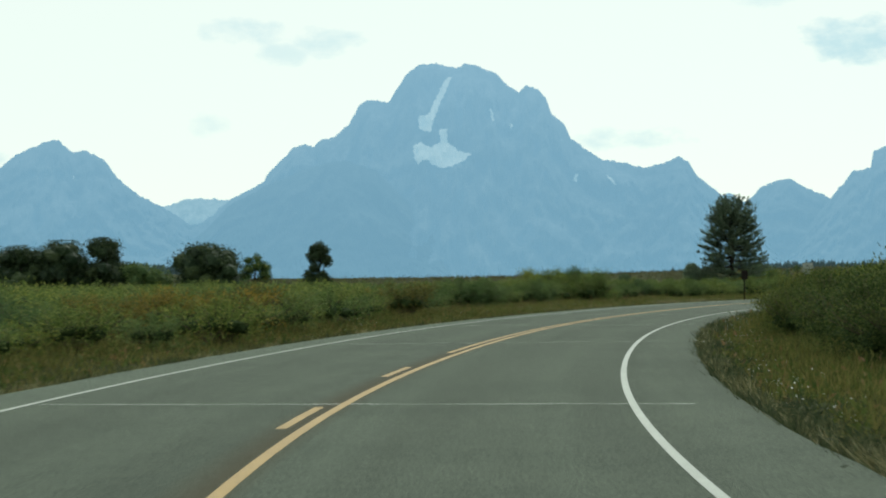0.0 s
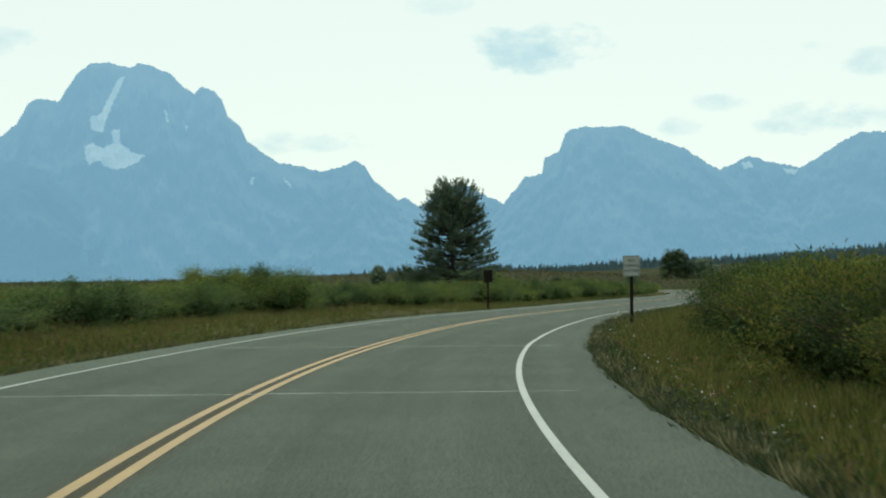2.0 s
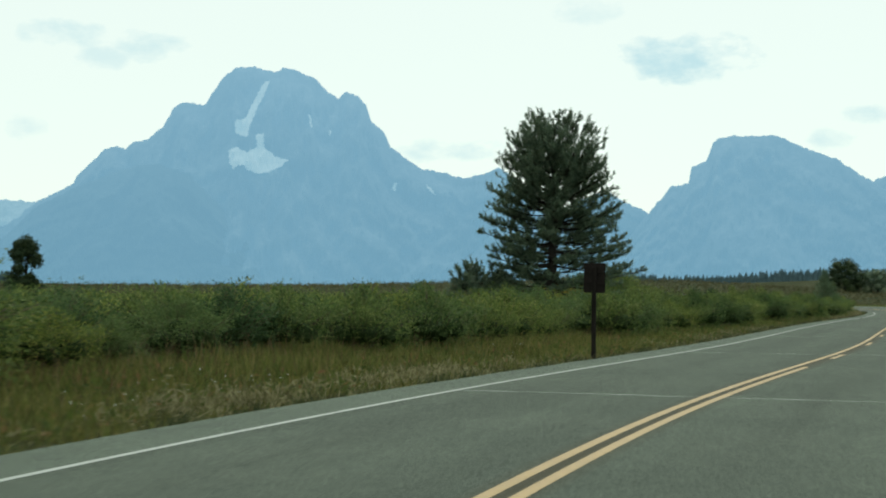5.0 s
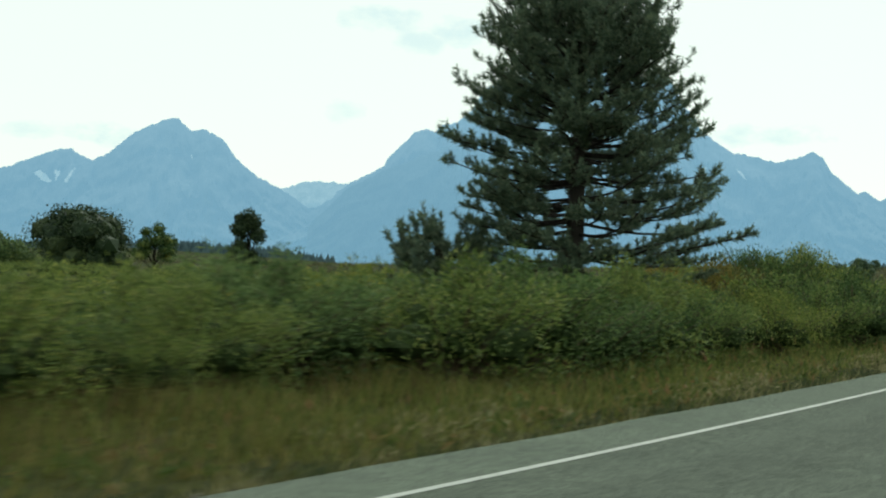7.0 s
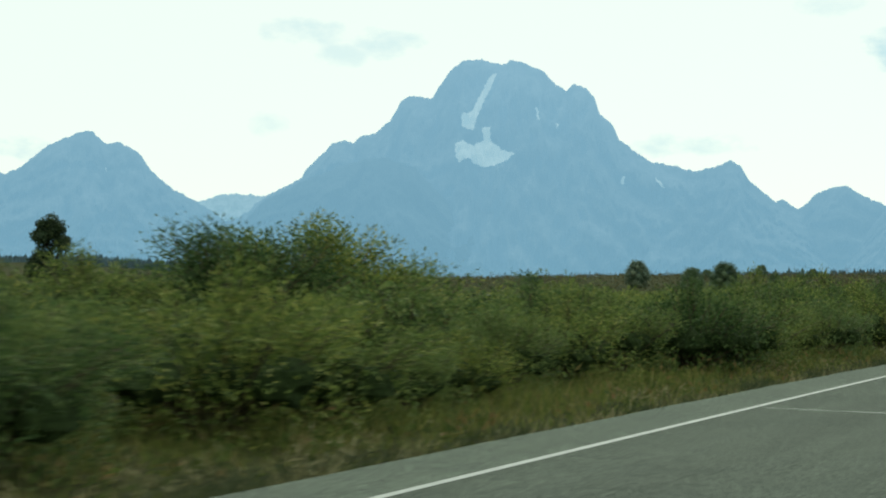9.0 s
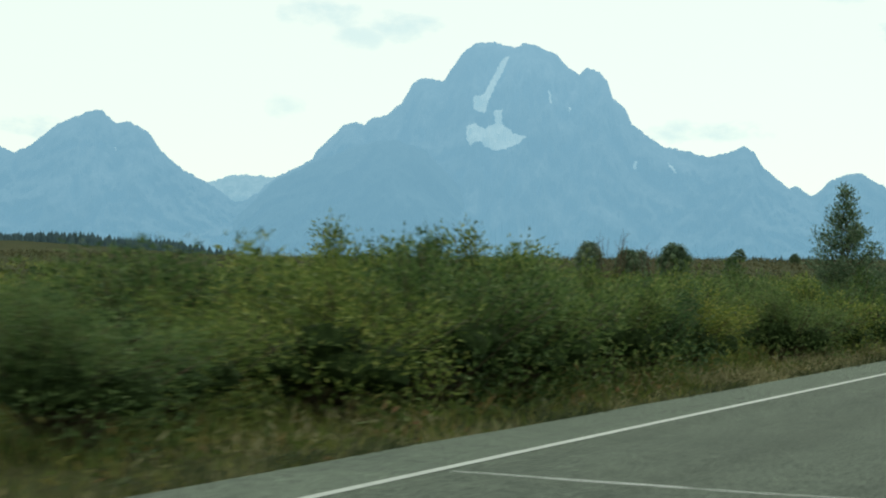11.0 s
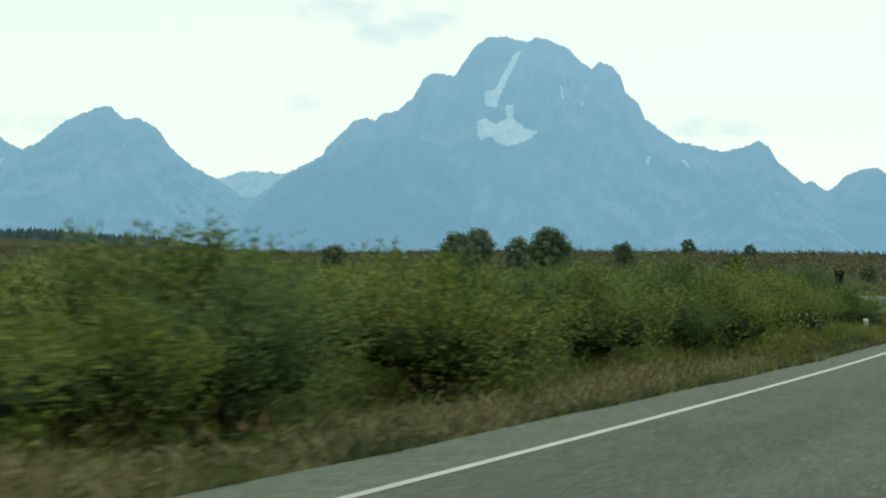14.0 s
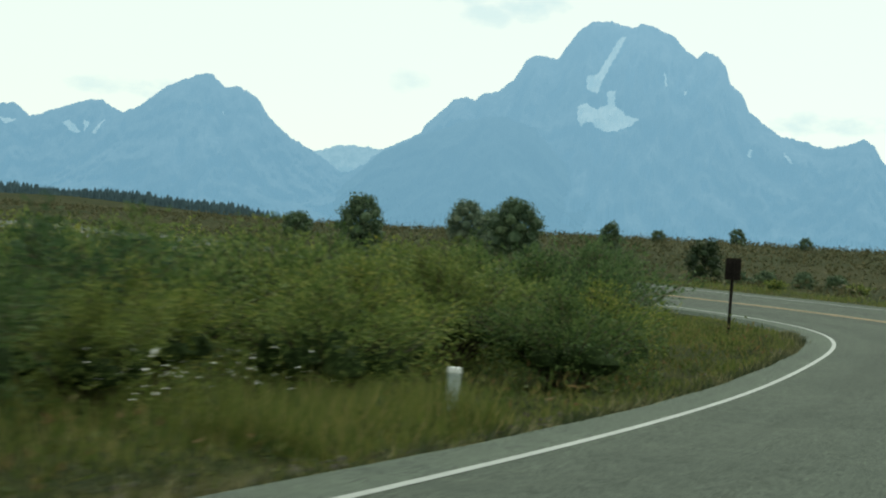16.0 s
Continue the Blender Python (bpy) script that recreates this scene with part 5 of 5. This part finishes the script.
def flowers():
    rg = np.random.RandomState(14)
    spots = []
    for s0, s1, l0, l1, n in ((-12, 90, 4.95, 5.9, 480), (62, 110, -6.6, -5.4, 180), (28, 64, -6.2, -5.1, 120), (254.6, 257.6, -6.6, -6.2, 72)):
        c = rg.uniform(0, 1, (n // 12, 2))
        for a, b in c:
            for _ in range(12):
                spots.append((s0 + (s1 - s0) * a + rg.normal(0, 0.25), l0 + (l1 - l0) * b + rg.normal(0, 0.16)))
    s, lat = np.array(spots).T
    x, y = road_xy(s, lat)
    z = ground_z(x, y) + rg.uniform(0.08, 0.42, len(x)) + np.where(s > 200, 0.22, 0.0)
    vs, fs = [], []
    for px, py, pz in zip(x, y, z):
        r = rg.uniform(0.005, 0.011) * (1.35 if px > 105 else 1.0)
        tx, ty = rg.normal(0, 0.5, 2)
        b = len(vs)
        for k in range(6):
            a = k * math.pi / 3
            vs.append((px + r * math.cos(a), py + r * math.sin(a), pz + r * (tx * math.cos(a) + ty * math.sin(a))))
        vs.append((px, py, pz + r * 0.5))
        fs += [(b + k, b + (k + 1) % 6, b + 6) for k in range(6)]
    tagged(new("wildflowers", mesh_of("wildflowers", np.array(vs), fs, M_FLOWER)), "small white wildflowers in the verge", "flowers", kind="stuff")


flowers()

# ---- signs and posts ----
M_SIGNFACE = plain("sign_face", [(0.3, (0.25, 0.28, 0.256)), (0.7, (0.32, 0.35, 0.325))], 5.0, 0.5)
M_INK = plain("sign_ink", [(0.3, (0.03, 0.055, 0.05)), (0.7, (0.05, 0.075, 0.07))], 9.0, 0.5)
M_POST = plain("dark_timber_post", [(0.3, (0.01, 0.009, 0.008)), (0.7, (0.024, 0.02, 0.017))], 7.0, 0.8, 0.004, stretch=(1, 1, 0.15))
M_BACK = plain("brown_sign_back", [(0.3, (0.012, 0.01, 0.009)), (0.7, (0.022, 0.018, 0.016))], 5.0, 0.7)
M_STEEL = plain("dull_bolt_steel", [(0.3, (0.25, 0.25, 0.25)), (0.7, (0.4, 0.4, 0.4))], 20.0, 0.45, metal=0.8)
M_PLASTIC = plain("pale_grey_plastic", [(0.3, (0.36, 0.42, 0.42)), (0.7, (0.48, 0.54, 0.53))], 6.0, 0.5)
M_CAP = plain("white_plastic_cap", [(0.3, (0.62, 0.64, 0.62)), (0.7, (0.75, 0.77, 0.75))], 6.0, 0.4)


def plate(w, h, y0, y1, z, corner=0.035):
    """A sign plate with rounded corners, its face towards -y."""
    bm = bmesh.new()
    ring = []
    for cx, cz, a0 in ((w / 2 - corner, h / 2 - corner, 0), (-w / 2 + corner, h / 2 - corner, 90), (-w / 2 + corner, -h / 2 + corner, 180), (w / 2 - corner, -h / 2 + corner, 270)):
        for k in range(5):
            a = radians(a0 + 22.5 * k)
            ring.append((cx + corner * math.cos(a), z + cz + corner * math.sin(a)))
    front = [bm.verts.new((x, y0, zz)) for x, zz in ring]
    rear = [bm.verts.new((x, y1, zz)) for x, zz in ring]
    bm.faces.new(front[::-1])
    bm.faces.new(rear)
    n = len(ring)
    for i in range(n):
        bm.faces.new((front[i], front[(i + 1) % n], rear[(i + 1) % n], rear[i]))
    bmesh.ops.recalc_face_normals(bm, faces=bm.faces)
    return bm


def lettering(text, size, y, z, parent, wide=1.0):
    cu = bpy.data.curves.new("lettering", "FONT")
    cu.body, cu.size, cu.align_x, cu.align_y, cu.extrude, cu.offset = text, size, "CENTER", "CENTER", 0.001, size * 0.022
    tmp = new("tmp_text", cu)
    me = bpy.data.meshes.new_from_object(tmp.evaluated_get(bpy.context.evaluated_depsgraph_get()))
    bpy.data.objects.remove(tmp)
    me.transform(Matrix.Translation((0, y, z)) @ Matrix.Rotation(radians(90), 4, "X") @ Matrix.Diagonal((wide, 1, 1, 1)))
    me.materials.clear()
    me.materials.append(M_INK)
    child("lettering", me, parent)


def border_frame(w, h, t, y, z):
    bm = bmesh.new()
    for x0, x1, z0, z1 in ((-w / 2, w / 2, h / 2 - t, h / 2), (-w / 2, w / 2, -h / 2, -h / 2 + t), (-w / 2, -w / 2 + t, -h / 2 + t, h / 2 - t), (w / 2 - t, w / 2, -h / 2 + t, h / 2 - t)):
        box(bm, x0, x1, y - 0.0015, y + 0.0015, z + z0, z + z1)
    return bm


def bolt(parent, x, y, z):
    bm = bmesh.new()
    bmesh.ops.create_cone(bm, cap_ends=True, segments=8, radius1=0.011, radius2=0.009, depth=0.012, matrix=Matrix.Translation((x, y, z)) @ Matrix.Rotation(radians(90), 4, "X"))
    part("bolt", bm, M_STEEL, parent, "dull steel bolt")


def road_sign(x, y, turn, w, h, bottom, post_w, words, label, face_mat):
    root = new("road_sign")
    bm = bmesh.new()
    box(bm, -post_w / 2, post_w / 2, 0.0, post_w, -0.4, bottom + h * 0.86, 0.008)
    part("post", bm, M_POST, root, "dark stained square timber post")
    mid = bottom + h / 2
    panel = part("panel", plate(w, h, -0.022, -0.002, mid), face_mat, root)
    if words:
        part("border", border_frame(w - 0.03, h - 0.03, 0.012, -0.0245, mid), M_INK, panel, "dark green border line")
        for text, size, dz, wide in words:
            lettering(text, size, -0.0242, mid + dz, panel, wide)
    else:
        for dz in (-0.18 * h, 0.2 * h):
            bm = bmesh.new()
            box(bm, -w * 0.42, w * 0.42, 0.001, 0.03, mid + dz - 0.025, mid + dz + 0.025, 0.004)
            part("batten", bm, M_POST, root, "dark timber batten")
    for dz in (-h * 0.43, h * 0.43):
        bolt(panel, 0, -0.026, mid + dz)
    root.matrix_basis = pose(x, y, gz1(x, y), 0, 0, turn)
    return tagged(root, label, "sign")


road_sign(29.88, 64.25, -25, 0.53, 0.65, 1.62, 0.105, [("NO", 0.13, 0.165, 1.0), ("STOPPING", 0.118, 0.0, 0.86), ("ANYTIME", 0.118, -0.155, 0.92)],
          "white NO STOPPING ANYTIME sign on a dark timber post", M_SIGNFACE)
road_sign(38.76, 99.7, 148, 0.47, 0.64, 1.5, 0.09, None, "dark brown back of a road sign on a timber post", M_BACK)
road_sign(122.42, 257.2, 166, 0.38, 0.53, 1.34, 0.075, None, "dark back of a road sign on a thin post", M_BACK)


def marker_post(x, y):
    root = new("marker_post")
    bm = bmesh.new()
    bmesh.ops.create_cone(bm, cap_ends=True, segments=20, radius1=0.058, radius2=0.058, depth=0.75, matrix=Matrix.Translation((0, 0, 0.12)))
    part("tube", bm, M_PLASTIC, root, "pale grey plastic tube")
    bm = bmesh.new()
    bmesh.ops.create_cone(bm, cap_ends=True, segments=20, radius1=0.067, radius2=0.06, depth=0.05, matrix=Matrix.Translation((0, 0, 0.515)))
    part("cap", bm, M_CAP, root, "white cap")
    root.matrix_basis = pose(x, y, gz1(x, y) - 0.02, 0, 0, 0)
    tagged(root, "short pale grey utility marker with a white cap in the grass", "post")


marker_post(114.07, 230.74)
